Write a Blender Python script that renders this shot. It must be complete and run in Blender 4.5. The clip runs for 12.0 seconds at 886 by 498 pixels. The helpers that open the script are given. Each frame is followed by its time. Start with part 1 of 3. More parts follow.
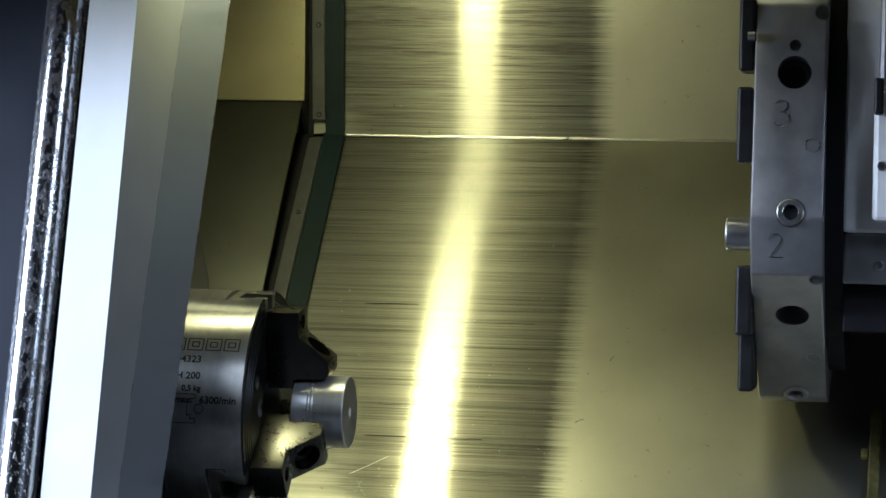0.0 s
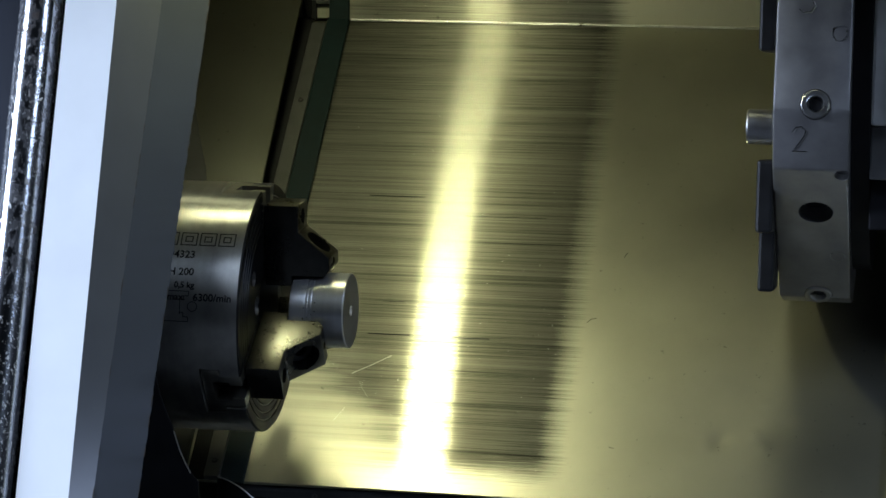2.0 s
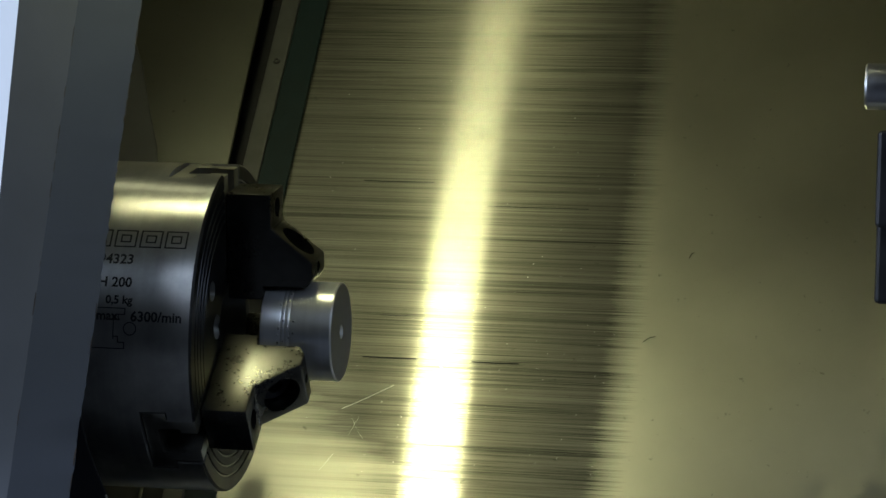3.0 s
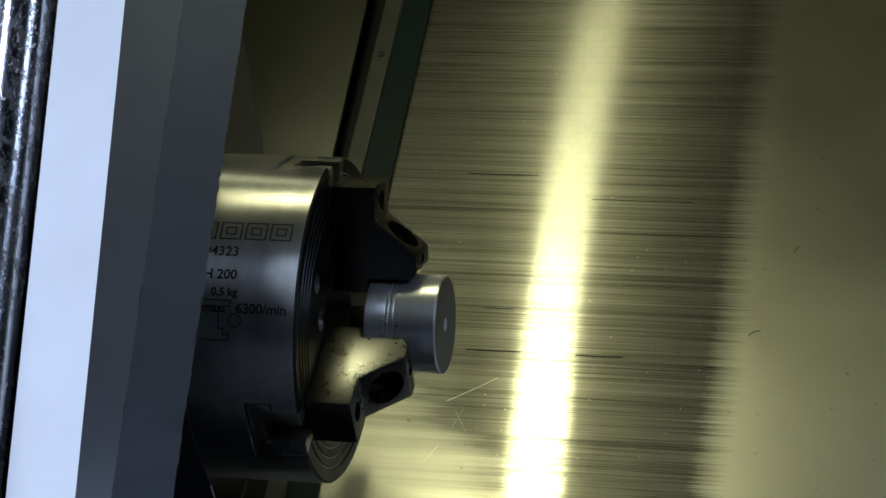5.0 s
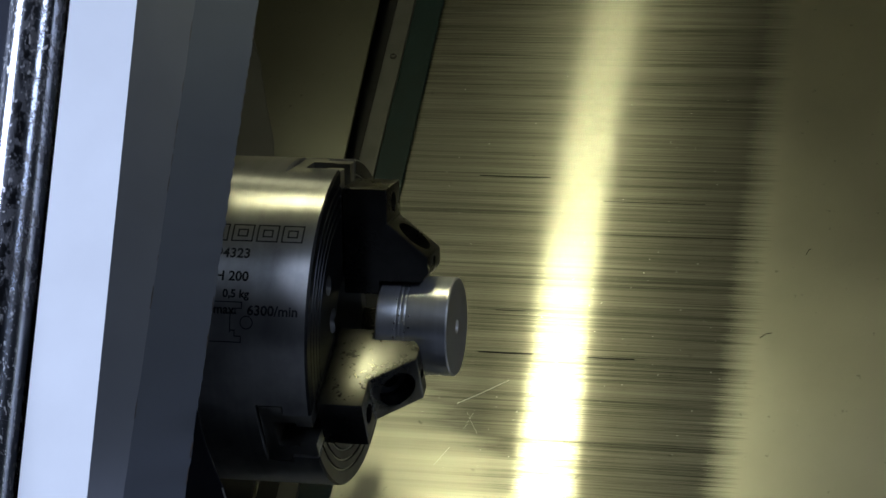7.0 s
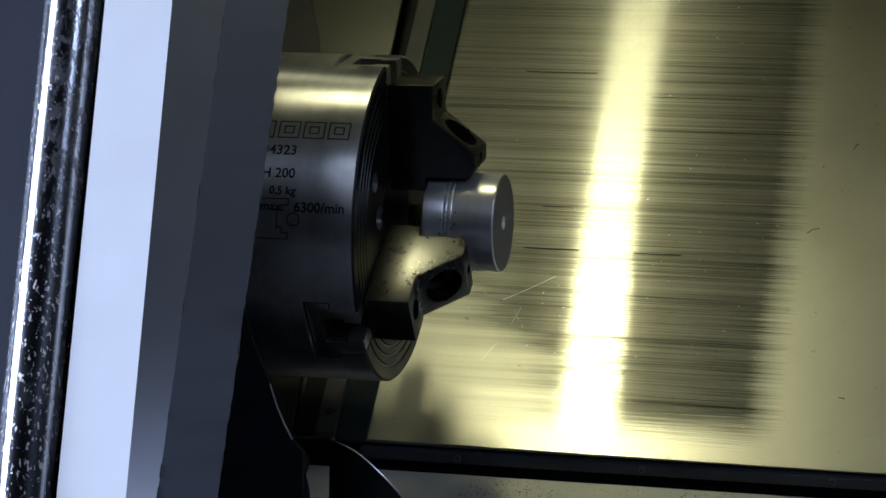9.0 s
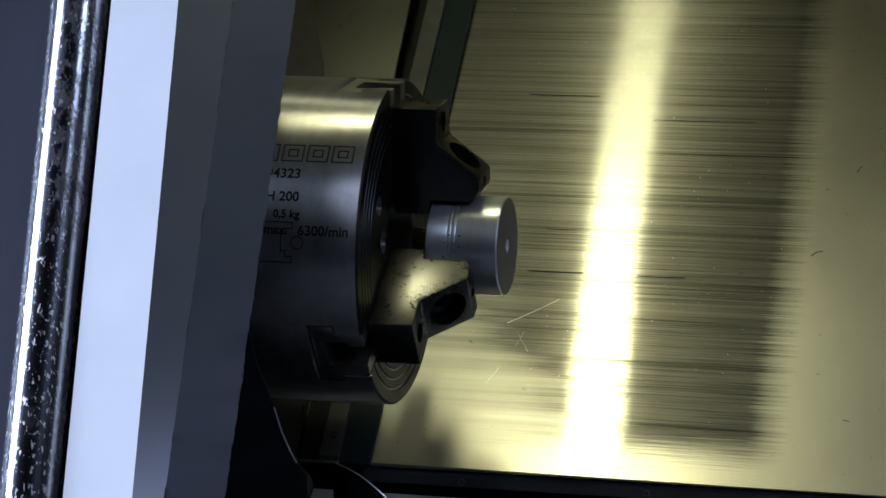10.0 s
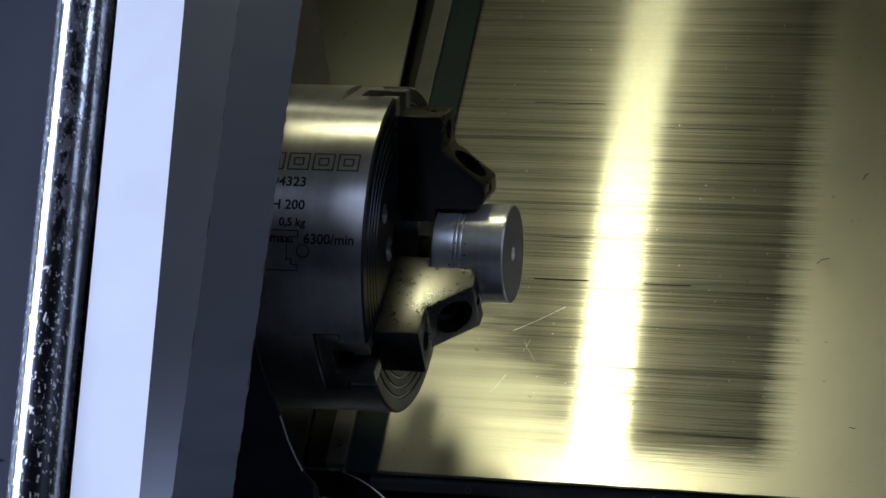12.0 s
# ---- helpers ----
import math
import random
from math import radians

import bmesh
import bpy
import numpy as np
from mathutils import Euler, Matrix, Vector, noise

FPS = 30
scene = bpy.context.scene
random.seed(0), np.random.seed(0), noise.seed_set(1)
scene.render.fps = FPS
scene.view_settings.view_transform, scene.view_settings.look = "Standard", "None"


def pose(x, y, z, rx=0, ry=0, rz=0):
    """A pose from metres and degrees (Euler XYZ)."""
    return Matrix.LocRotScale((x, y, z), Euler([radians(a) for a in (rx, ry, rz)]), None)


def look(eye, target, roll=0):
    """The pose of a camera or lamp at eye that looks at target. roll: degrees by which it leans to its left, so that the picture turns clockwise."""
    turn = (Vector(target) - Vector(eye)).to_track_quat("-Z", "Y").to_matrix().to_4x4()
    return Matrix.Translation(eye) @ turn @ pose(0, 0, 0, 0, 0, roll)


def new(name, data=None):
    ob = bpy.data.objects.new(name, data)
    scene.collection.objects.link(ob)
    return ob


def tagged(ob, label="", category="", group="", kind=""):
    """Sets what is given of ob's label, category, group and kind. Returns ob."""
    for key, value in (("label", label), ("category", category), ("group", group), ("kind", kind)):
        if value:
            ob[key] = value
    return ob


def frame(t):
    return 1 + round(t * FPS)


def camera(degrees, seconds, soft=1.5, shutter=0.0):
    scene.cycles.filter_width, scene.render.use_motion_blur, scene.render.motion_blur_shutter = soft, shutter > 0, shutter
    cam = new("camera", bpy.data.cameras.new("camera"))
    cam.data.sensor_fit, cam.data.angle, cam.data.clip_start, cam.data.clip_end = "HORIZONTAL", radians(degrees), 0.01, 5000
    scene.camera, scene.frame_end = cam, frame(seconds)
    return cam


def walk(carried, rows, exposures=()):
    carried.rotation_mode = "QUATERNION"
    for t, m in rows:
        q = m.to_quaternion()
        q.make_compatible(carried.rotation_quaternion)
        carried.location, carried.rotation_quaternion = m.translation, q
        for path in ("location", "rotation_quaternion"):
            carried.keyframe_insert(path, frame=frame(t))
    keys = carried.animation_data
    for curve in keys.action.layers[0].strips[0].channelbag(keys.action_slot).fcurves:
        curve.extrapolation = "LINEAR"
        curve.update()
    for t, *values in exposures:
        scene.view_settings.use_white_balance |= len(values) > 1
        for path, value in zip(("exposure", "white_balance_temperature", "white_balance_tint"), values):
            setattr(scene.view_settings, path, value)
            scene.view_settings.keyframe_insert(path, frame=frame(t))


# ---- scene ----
cam = camera(18.553, 12.0, soft=1.6)
walk(cam, [
    (0, pose(0.5550, -2.2178, 1.2658, 89.309, -1.207, 10.463)),
    (0.5, pose(0.5550, -2.2178, 1.2658, 88.620, -1.735, 10.560)),
    (1, pose(0.5550, -2.2178, 1.2658, 88.032, -1.687, 10.557)),
    (1.5, pose(0.5550, -2.2178, 1.2658, 88.022, -1.626, 10.567)),
    (1.7, pose(0.5550, -2.2178, 1.2658, 87.893, -1.630, 10.504)),
    (1.8, pose(0.5550, -2.2178, 1.2658, 87.375, -1.589, 10.519)),
    (1.9, pose(0.5454, -2.1718, 1.2645, 87.208, -1.582, 10.502)),
    (2, pose(0.5417, -2.1124, 1.2696, 86.876, -1.552, 10.770)),
    (2.1, pose(0.5216, -2.0584, 1.2612, 87.012, -1.538, 10.492)),
    (2.2, pose(0.4896, -1.9054, 1.2567, 86.947, -1.501, 10.387)),
    (2.3, pose(0.4627, -1.7771, 1.2530, 86.866, -1.462, 10.295)),
    (2.4, pose(0.4353, -1.6465, 1.2492, 86.821, -1.427, 10.170)),
    (2.5, pose(0.4265, -1.6042, 1.2480, 86.740, -1.388, 10.098)),
    (3, pose(0.4265, -1.6042, 1.2480, 86.652, -1.334, 10.508)),
    (3.5, pose(0.4265, -1.6042, 1.2480, 86.537, -1.394, 11.209)),
    (3.7, pose(0.4265, -1.6042, 1.2480, 86.507, -1.390, 11.356)),
    (5.3, pose(0.4265, -1.6042, 1.2480, 86.454, -1.364, 12.818)),
    (5.5, pose(0.4265, -1.6042, 1.2480, 86.467, -1.369, 12.781)),
    (6, pose(0.4265, -1.6042, 1.2480, 86.508, -1.400, 12.704)),
    (6.5, pose(0.4265, -1.6042, 1.2480, 86.496, -1.413, 12.672)),
    (7, pose(0.4265, -1.6042, 1.2480, 86.488, -1.376, 12.961)),
    (7.5, pose(0.4265, -1.6042, 1.2480, 86.427, -1.374, 13.287)),
    (7.6, pose(0.4265, -1.6042, 1.2480, 84.849, -1.166, 13.932)),
    (7.7, pose(0.4265, -1.6042, 1.2480, 84.224, -1.084, 14.120)),
    (9.3, pose(0.4265, -1.6042, 1.2480, 84.283, -1.165, 13.908)),
    (9.5, pose(0.4265, -1.6042, 1.2480, 84.285, -1.169, 13.990)),
    (10, pose(0.4265, -1.6042, 1.2480, 84.766, -1.064, 14.002)),
    (10.5, pose(0.4265, -1.6042, 1.2480, 85.032, -1.074, 13.977)),
    (11, pose(0.4265, -1.6042, 1.2480, 84.966, -1.108, 13.967)),
    (11.5, pose(0.4265, -1.6042, 1.2480, 84.929, -1.088, 14.061)),
    (12, pose(0.4265, -1.6042, 1.2480, 84.932, -0.945, 14.114)),
], exposures=[(0, 0.30, 7300, 0), (1.4, 0.08, 7300, 0), (2.0, -0.25, 7100, 0), (2.5, -0.42, 7200, 0), (3.7, -0.45, 7000, 0), (5.5, -0.49, 6850, 4), (9.5, -0.50, 6700, 8), (12.0, -0.44, 6600, 10)])

# ---- world and lights ----
world = bpy.data.worlds.new("workshop_air")
scene.world = world
world.use_nodes = True
world.node_tree.nodes["Background"].inputs[0].default_value = (0.55, 0.62, 0.8, 1)
world.node_tree.nodes["Background"].inputs[1].default_value = 0.03

AX = 1.10          # height of the spindle axis


def area_lamp(name, at, to, size_x, size_y, watts, colour, spread=180):
    data = bpy.data.lights.new(name, "AREA")
    data.shape, data.size, data.size_y = "RECTANGLE", size_x, size_y
    data.energy, data.color, data.spread = watts, colour, radians(spread)
    ob = new(name, data)
    ob.matrix_world = look(at, to)
    return ob


WORK_X, WORK_Y, WORK_Z = -0.0125, -0.030, AX + 0.50
SIDE_X, SIDE_Y, SIDE_Z = 0.25, -0.030, AX + 0.62
HEAD_X, HEAD_Y, HEAD_Z = -0.14, 0.120, AX + 0.41
area_lamp("work_light", (WORK_X, WORK_Y, WORK_Z), (WORK_X + 0.04, 0.34, AX), 0.044, 0.10, 1.75, (0.95, 0.95, 0.60))
area_lamp("side_light", (SIDE_X, SIDE_Y, SIDE_Z), (0.25, 0.16, AX - 0.1), 0.44, 0.05, 0.16, (0.95, 0.95, 0.70))
# added fill for the sheet's lower left, hidden behind the door
area_lamp("head_light", (HEAD_X, HEAD_Y, HEAD_Z), (HEAD_X + 0.06, 0.22, AX - 0.1), 0.17, 0.05, 0.085, (0.95, 0.95, 0.66))
area_lamp("hall_light", (-4.5, -1.75, 2.9), (-0.15, -0.15, 1.1), 2.2, 2.6, 980.0, (0.56, 0.67, 1.0))
area_lamp("hall_light", (3.5, -3.5, 4.2), (0.3, -0.1, 1.2), 1.6, 1.6, 105.0, (0.52, 0.65, 1.0))

# ---- materials ----


class Graph:
    """A small builder for one node material."""

    def __init__(self, name):
        self.mat = bpy.data.materials.new(name)
        self.mat.use_nodes = True
        self.nodes, self.links = self.mat.node_tree.nodes, self.mat.node_tree.links
        self.shader = self.nodes["Principled BSDF"]

    def node(self, kind, **inputs):
        n = self.nodes.new(kind)
        for key, value in inputs.items():
            sock = n.inputs[key.replace("_", " ")]
            if isinstance(value, bpy.types.NodeSocket):
                self.links.new(value, sock)
            else:
                sock.default_value = value
        return n

    def put(self, key, value):
        sock = self.shader.inputs[key]
        if isinstance(value, bpy.types.NodeSocket):
            self.links.new(value, sock)
        else:
            sock.default_value = value

    def coords(self, scale=(1, 1, 1), rot=(0, 0, 0)):
        c = self.node("ShaderNodeTexCoord")
        m = self.node("ShaderNodeMapping", Scale=scale, Rotation=rot)
        self.links.new(c.outputs["Object"], m.inputs["Vector"])
        return m.outputs[0]

    def noise(self, scale, at, detail=4.0, rough=0.55):
        return self.node("ShaderNodeTexNoise", Vector=at, Scale=scale, Detail=detail, Roughness=rough).outputs[0]

    def ramp(self, fac, stops):
        r = self.nodes.new("ShaderNodeValToRGB")
        self.links.new(fac, r.inputs[0])
        while len(r.color_ramp.elements) < len(stops):
            r.color_ramp.elements.new(0.5)
        for e, (p, c) in zip(r.color_ramp.elements, stops):
            e.position = p
            e.color = (c, c, c, 1) if isinstance(c, (int, float)) else (*c, 1)
        return r.outputs[0]

    def math(self, op, a, b=0.0, clamp=False):
        m = self.nodes.new("ShaderNodeMath")
        m.operation, m.use_clamp = op, clamp
        for i, v in enumerate((a, b)):
            if isinstance(v, bpy.types.NodeSocket):
                self.links.new(v, m.inputs[i])
            else:
                m.inputs[i].default_value = v
        return m.outputs[0]

    def mix(self, fac, a, b, mode="MIX"):
        m = self.nodes.new("ShaderNodeMix")
        m.data_type, m.blend_type = "RGBA", mode
        for i, v in ((0, fac), (6, a), (7, b)):
            if isinstance(v, bpy.types.NodeSocket):
                self.links.new(v, m.inputs[i])
            else:
                m.inputs[i].default_value = v if i == 0 else (*v, 1)
        return m.outputs[2]

    def bump(self, height, strength=0.2, distance=0.001):
        self.put("Normal", self.node("ShaderNodeBump", Strength=strength, Distance=distance, Height=height).outputs[0])


def plain(name, colour, rough=0.5, metal=0.0, vary=0.25, scale=30, bump=0.12, grain=400, coat=0.0, gloss=0.5):
    """Paint, plastic, rubber or metal with cloudy stains and a fine grain."""
    g = Graph(name)
    at = g.coords()
    big = g.noise(scale, at, 5)
    fine = g.noise(grain, at, 3)
    low, high = [c * (1 - vary) for c in colour], [min(1, c * (1 + vary)) for c in colour]
    g.put("Base Color", g.ramp(big, [(0.3, low), (0.7, high)]))
    g.put("Metallic", metal)
    r = g.math("ADD", g.math("MULTIPLY", big, 0.22), rough - 0.11)
    g.put("Roughness", g.math("ADD", r, g.math("MULTIPLY", g.math("SUBTRACT", fine, 0.5), 0.15), True))
    g.put("Coat Weight", coat)
    g.put("Specular IOR Level", gloss)
    g.bump(fine, bump, 0.0004)
    return g.mat


def brushed(name, colour, zone=None, clean_rough=0.30, along=(0, 0, 1), oil=0.19, spread=(0.15, 0.004), haze_part=0.32):
    """Steel sheet rubbed along x by a wiper, plain rolled steel elsewhere.

    zone: x of its end, height above which it is rubbed; spread: the comb's gloss width across and along the scratches."""
    g = Graph(name)
    sep = g.node("ShaderNodeSeparateXYZ", Vector=g.coords())
    x, z = sep.outputs[0], sep.outputs[2]
    streak_a = g.noise(1.0, g.coords((4, 1500, 1500)), 4, 0.65)
    streak_b = g.noise(1.0, g.coords((2.2, 520, 520)), 4, 0.6)
    streak_c = g.noise(1.0, g.coords((11, 2600, 2600)), 2, 0.6)
    streak_d = g.noise(1.0, g.coords((1.5, 95, 95)), 3, 0.55)
    cloud = g.noise(9, g.coords(), 5)
    fine = g.noise(900, g.coords(), 2)
    spots = g.noise(160, g.coords(), 2)
    lines = g.math("ADD", g.math("MULTIPLY", streak_a, 0.36), g.math("MULTIPLY", streak_b, 0.26))
    lines = g.math("ADD", lines, g.math("MULTIPLY", streak_c, 0.20))
    hair = lines
    lines = g.math("ADD", lines, g.math("MULTIPLY", streak_d, 0.18))
    if zone is None:
        worn = g.math("MULTIPLY", cloud, 0.0)
    else:
        ragged = g.math("MULTIPLY", g.math("SUBTRACT", hair, 0.41), 0.075)
        worn = g.math("MULTIPLY", g.math("SUBTRACT", zone[0] + 0.006, g.math("ADD", x, ragged)), 45, True)
        floor_z = g.math("ADD", g.math("MULTIPLY", g.math("SUBTRACT", z, zone[1] - 0.010), 60), g.math("MULTIPLY", g.math("SUBTRACT", streak_a, 0.5), 3.0), True)
        worn = g.math("MULTIPLY", worn, floor_z)
        # less rubbed near the lower left, where the wiper lip lifts off
        left = g.math("ADD", g.math("MULTIPLY", g.math("SUBTRACT", x, 0.0), 9), g.math("MULTIPLY", g.math("SUBTRACT", z, zone[1] + 0.012), 12))
        left = g.math("ADD", left, g.math("MULTIPLY", g.math("SUBTRACT", streak_d, 0.5), 1.6))
        left = g.math("ADD", left, g.math("MULTIPLY", g.math("SUBTRACT", cloud, 0.5), 0.8), True)
        worn = g.math("MULTIPLY", worn, left)
    dark = g.ramp(lines, [(0.39, 0.20), (0.455, 0.48), (0.515, 0.76), (0.60, 1.0)])
    base = g.ramp(cloud, [(0.25, [c * 0.86 for c in colour]), (0.75, [min(1, c * 1.08) for c in colour])])
    pits = g.ramp(spots, [(0.70, 1.0), (0.78, 0.45)])
    base = g.mix(0.6, base, pits, "MULTIPLY")
    rubbed = g.mix(1.0, g.mix(1.0, base, (0.95, 0.95, 0.95), "MULTIPLY"), dark, "MULTIPLY")
    tangent = g.node("ShaderNodeCombineXYZ", X=along[0], Y=along[1], Z=along[2]).outputs[0]
    smooth = g.node("ShaderNodeBump", Strength=0.06, Distance=0.0004, Height=fine).outputs[0]
    mean = math.sqrt(math.sqrt(spread[0] * spread[1]))
    wear_rough = g.math("MULTIPLY", g.ramp(lines, [(0.40, 1.0), (0.59, 0.42)]), mean * 1.40)
    comb = g.node("ShaderNodeBsdfAnisotropic", Color=rubbed, Roughness=wear_rough, Anisotropy=math.sqrt(spread[1] / spread[0]) - 1, Tangent=tangent)
    haze = g.node("ShaderNodeBsdfAnisotropic", Color=rubbed, Roughness=0.40, Anisotropy=-0.62, Tangent=tangent)
    soft_comb = g.nodes.new("ShaderNodeMixShader")
    soft_comb.inputs[0].default_value = haze_part
    g.links.new(comb.outputs[0], soft_comb.inputs[1])
    g.links.new(haze.outputs[0], soft_comb.inputs[2])
    clean = g.math("ADD", clean_rough - 0.06, g.math("MULTIPLY", cloud, 0.12))
    rolled = g.node("ShaderNodeBsdfAnisotropic", Color=base, Roughness=clean, Anisotropy=-0.15, Normal=smooth, Tangent=tangent)
    film = g.node("ShaderNodeBsdfAnisotropic", Color=g.mix(worn, base, rubbed), Roughness=0.72, Anisotropy=0.0)
    both = g.nodes.new("ShaderNodeMixShader")
    g.links.new(worn, both.inputs[0])
    g.links.new(rolled.outputs[0], both.inputs[1])
    g.links.new(soft_comb.outputs[0], both.inputs[2])
    oily = g.nodes.new("ShaderNodeMixShader")
    oily.inputs[0].default_value = oil
    g.links.new(both.outputs[0], oily.inputs[1])
    g.links.new(film.outputs[0], oily.inputs[2])
    g.links.new(oily.outputs[0], g.nodes["Material Output"].inputs["Surface"])
    g.nodes.remove(g.shader)
    return g.mat


def turned(name, colour, rough=0.3, aniso=0.8, stain=0.3, metal=1.0):
    """Steel turned on a lathe about the x axis: rings and fine stains."""
    g = Graph(name)
    rings = g.noise(1.0, g.coords((900, 4, 4)), 3)
    bands = g.noise(1.0, g.coords((120, 3, 3)), 3)
    cloud = g.noise(38, g.coords(), 6, 0.65)
    base = g.ramp(cloud, [(0.3, [c * (1 - stain) for c in colour]), (0.62, colour)])
    g.put("Base Color", g.mix(0.35, base, g.ramp(bands, [(0.3, 0.6), (0.6, 1.0)]), "MULTIPLY"))
    g.put("Metallic", metal)
    g.put("Roughness", g.math("ADD", rough - 0.12, g.math("MULTIPLY", cloud, 0.26)))
    g.put("Anisotropic", aniso)
    g.put("Tangent", g.node("ShaderNodeCombineXYZ", X=1.0, Y=0.0, Z=0.0).outputs[0])
    g.bump(rings, 0.10, 0.0003)
    return g.mat


SLOPE, TILT = 0.7303, -0.1060
FOLD_Y, FOLD_Z = 0.4789, AX + 0.2453
STEEL = (0.54, 0.53, 0.45)
M_SHEET = brushed("rubbed_sheet_steel", STEEL, (0.2188, AX - 0.1414), clean_rough=0.35, along=(0.0, math.sin(SLOPE), math.cos(SLOPE)), oil=0.05, spread=(0.21, 0.0060))
M_UPPER = brushed("rubbed_upper_steel", STEEL, (0.2217, AX + 0.15), clean_rough=0.46, along=(0.0, math.sin(TILT), math.cos(TILT)), oil=0.16, spread=(0.19, 0.0045), haze_part=0.42)
# one sheet steel in two tones: shaded slope, warm lit upright panel
M_PANEL = brushed("rolled_steel_shaded", (0.16, 0.16, 0.135), None, clean_rough=0.32)
M_PANEL_LIT = brushed("rolled_steel_lit", (0.44, 0.40, 0.26), None, clean_rough=0.36, oil=0.45)
M_CHUCK = turned("turned_chuck_steel", (0.44, 0.435, 0.41), 0.32, 0.90, 0.34, 0.87)
# darker copy of the chuck steel: the front face's shade put into its colour
M_CHUCK_SHADED = turned("chuck_steel_shaded", (0.040, 0.040, 0.043), 0.42, 0.2)
M_WORK = turned("bright_turned_steel", (0.66, 0.66, 0.66), 0.36, 0.8, 0.15, 0.75)
M_WORKFACE = turned("faced_steel", (0.36, 0.36, 0.37), 0.42, 0.2, 0.1)
M_JAW = plain("hardened_jaw_steel", (0.085, 0.083, 0.075), 0.30, 1.0, 0.18, 60, 0.1)
M_MASTER = plain("ground_master_jaw_steel", (0.36, 0.35, 0.31), 0.38, 1.0, 0.15, 70, 0.15)
M_BLACK = plain("black_oxide_steel", (0.022, 0.022, 0.024), 0.42, 0.5, 0.2, 60)
M_RUBBER = plain("dark_green_rubber", (0.005, 0.013, 0.015), 0.62, 0.0, 0.25, 40, gloss=0.22)
M_STRIP = plain("grey_clamp_strip", (0.075, 0.076, 0.074), 0.55, 0.5, 0.15, 50, gloss=0.3)
M_SEAL = plain("black_seal_rubber", (0.007, 0.007, 0.009), 0.65, 0.0, 0.3, 50, gloss=0.2)
M_TURRET = plain("ground_turret_steel", (0.36, 0.355, 0.365), 0.36, 0.80, 0.14, 45, 0.2, 700)
M_TURRETBODY = plain("turret_housing_steel", (0.82, 0.82, 0.83), 0.40, 0.1, 0.12, 25, 0.2)
M_WHITE = plain("white_door_paint", (0.84, 0.85, 0.86), 0.45, 0.0, 0.03, 18, 0.08)
# the door's return is grey, its edge strip a darker slate
M_GREY = plain("door_return_grey", (0.140, 0.149, 0.172), 0.55, 0.0, 0.08, 14, 0.15, gloss=0.35)
M_NAVY = plain("door_edge_slate", (0.064, 0.073, 0.096), 0.55, 0.0, 0.08, 14, 0.15, gloss=0.3)
M_OUTER = plain("dark_outer_paint", (0.022, 0.026, 0.038), 0.5, 0.0, 0.1, 14, 0.15, gloss=0.3)
M_CAST = plain("dark_cast_housing", (0.035, 0.036, 0.038), 0.5, 0.2, 0.25, 18)
M_FLOOR = plain("hall_concrete", (0.035, 0.035, 0.035), 0.6, 0.0, 0.2, 3)
M_WALL = plain("hall_plaster", (0.035, 0.036, 0.038), 0.7, 0.0, 0.1, 2)
M_BRASS = plain("worn_yellow_brass", (0.36, 0.31, 0.12), 0.45, 0.8, 0.45, 90, 0.3)
M_BOLT = plain("bright_bolt_steel", (0.50, 0.50, 0.51), 0.32, 1.0, 0.12, 80)
M_ETCH = plain("etched_steel", (0.40, 0.40, 0.41), 0.30, 0.9, 0.2, 150)
M_RUST = plain("rusty_chipped_edge", (0.060, 0.045, 0.038), 0.8, 0.0, 0.4, 300, gloss=0.2)
M_ENGRAVE = plain("engraved_black", (0.005, 0.005, 0.005), 0.6, 0.0, 0.2, gloss=0.2)


def chrome_bar():
    g = Graph("chipped_chrome")
    at = g.coords((1, 1, 0.45))
    flakes = g.ramp(g.noise(420, at, 4, 0.7), [(0.58, 0.0), (0.62, 1.0)])
    where = g.ramp(g.noise(9, g.coords((1, 1, 0.6)), 2), [(0.42, 0.0), (0.58, 1.0)])
    worn = g.math("MULTIPLY", flakes, where)
    rust = g.math("MULTIPLY", g.ramp(g.noise(170, at, 5, 0.75), [(0.49, 0.0), (0.56, 1.0)]), g.ramp(g.noise(6, g.coords((1, 1, 0.7)), 2), [(0.45, 0.0), (0.57, 1.0)]))
    metal = g.mix(worn, (0.36, 0.37, 0.40), (0.66, 0.64, 0.62))
    g.put("Base Color", g.mix(rust, metal, (0.10, 0.085, 0.08)))
    g.put("Metallic", g.math("SUBTRACT", 1.0, g.math("MULTIPLY", rust, 0.7)))
    g.put("Roughness", g.math("ADD", 0.17, g.math("MULTIPLY", worn, 0.40)))
    g.bump(g.math("ADD", worn, rust), 0.05, 0.0003)
    return g.mat


M_CHROME = chrome_bar()


def speckled_pan():
    g = Graph("oily_pan_steel")
    at = g.coords()
    base = g.ramp(g.noise(20, at, 5), [(0.3, (0.46, 0.44, 0.36)), (0.7, (0.62, 0.60, 0.50))])
    grit = g.math("MULTIPLY", g.ramp(g.noise(620, at, 2), [(0.60, 0.0), (0.64, 1.0)]), g.ramp(g.noise(16, at, 3), [(0.46, 0.0), (0.58, 1.0)]))
    g.put("Base Color", g.mix(grit, base, (0.10, 0.06, 0.02)))
    g.put("Metallic", g.math("MULTIPLY", g.math("SUBTRACT", 1.0, grit), 0.5))
    g.put("Roughness", 0.45)
    g.bump(grit, 0.3, 0.0004)
    return g.mat


M_PAN = speckled_pan()

# ---- mesh helpers ----


def thing(name, at=(0, 0, 0), label="", category="", group="", kind=""):
    ob = new(name)
    ob.empty_display_size = 0.02
    ob.matrix_world = Matrix.Translation(at)
    return tagged(ob, label, category, group, kind)


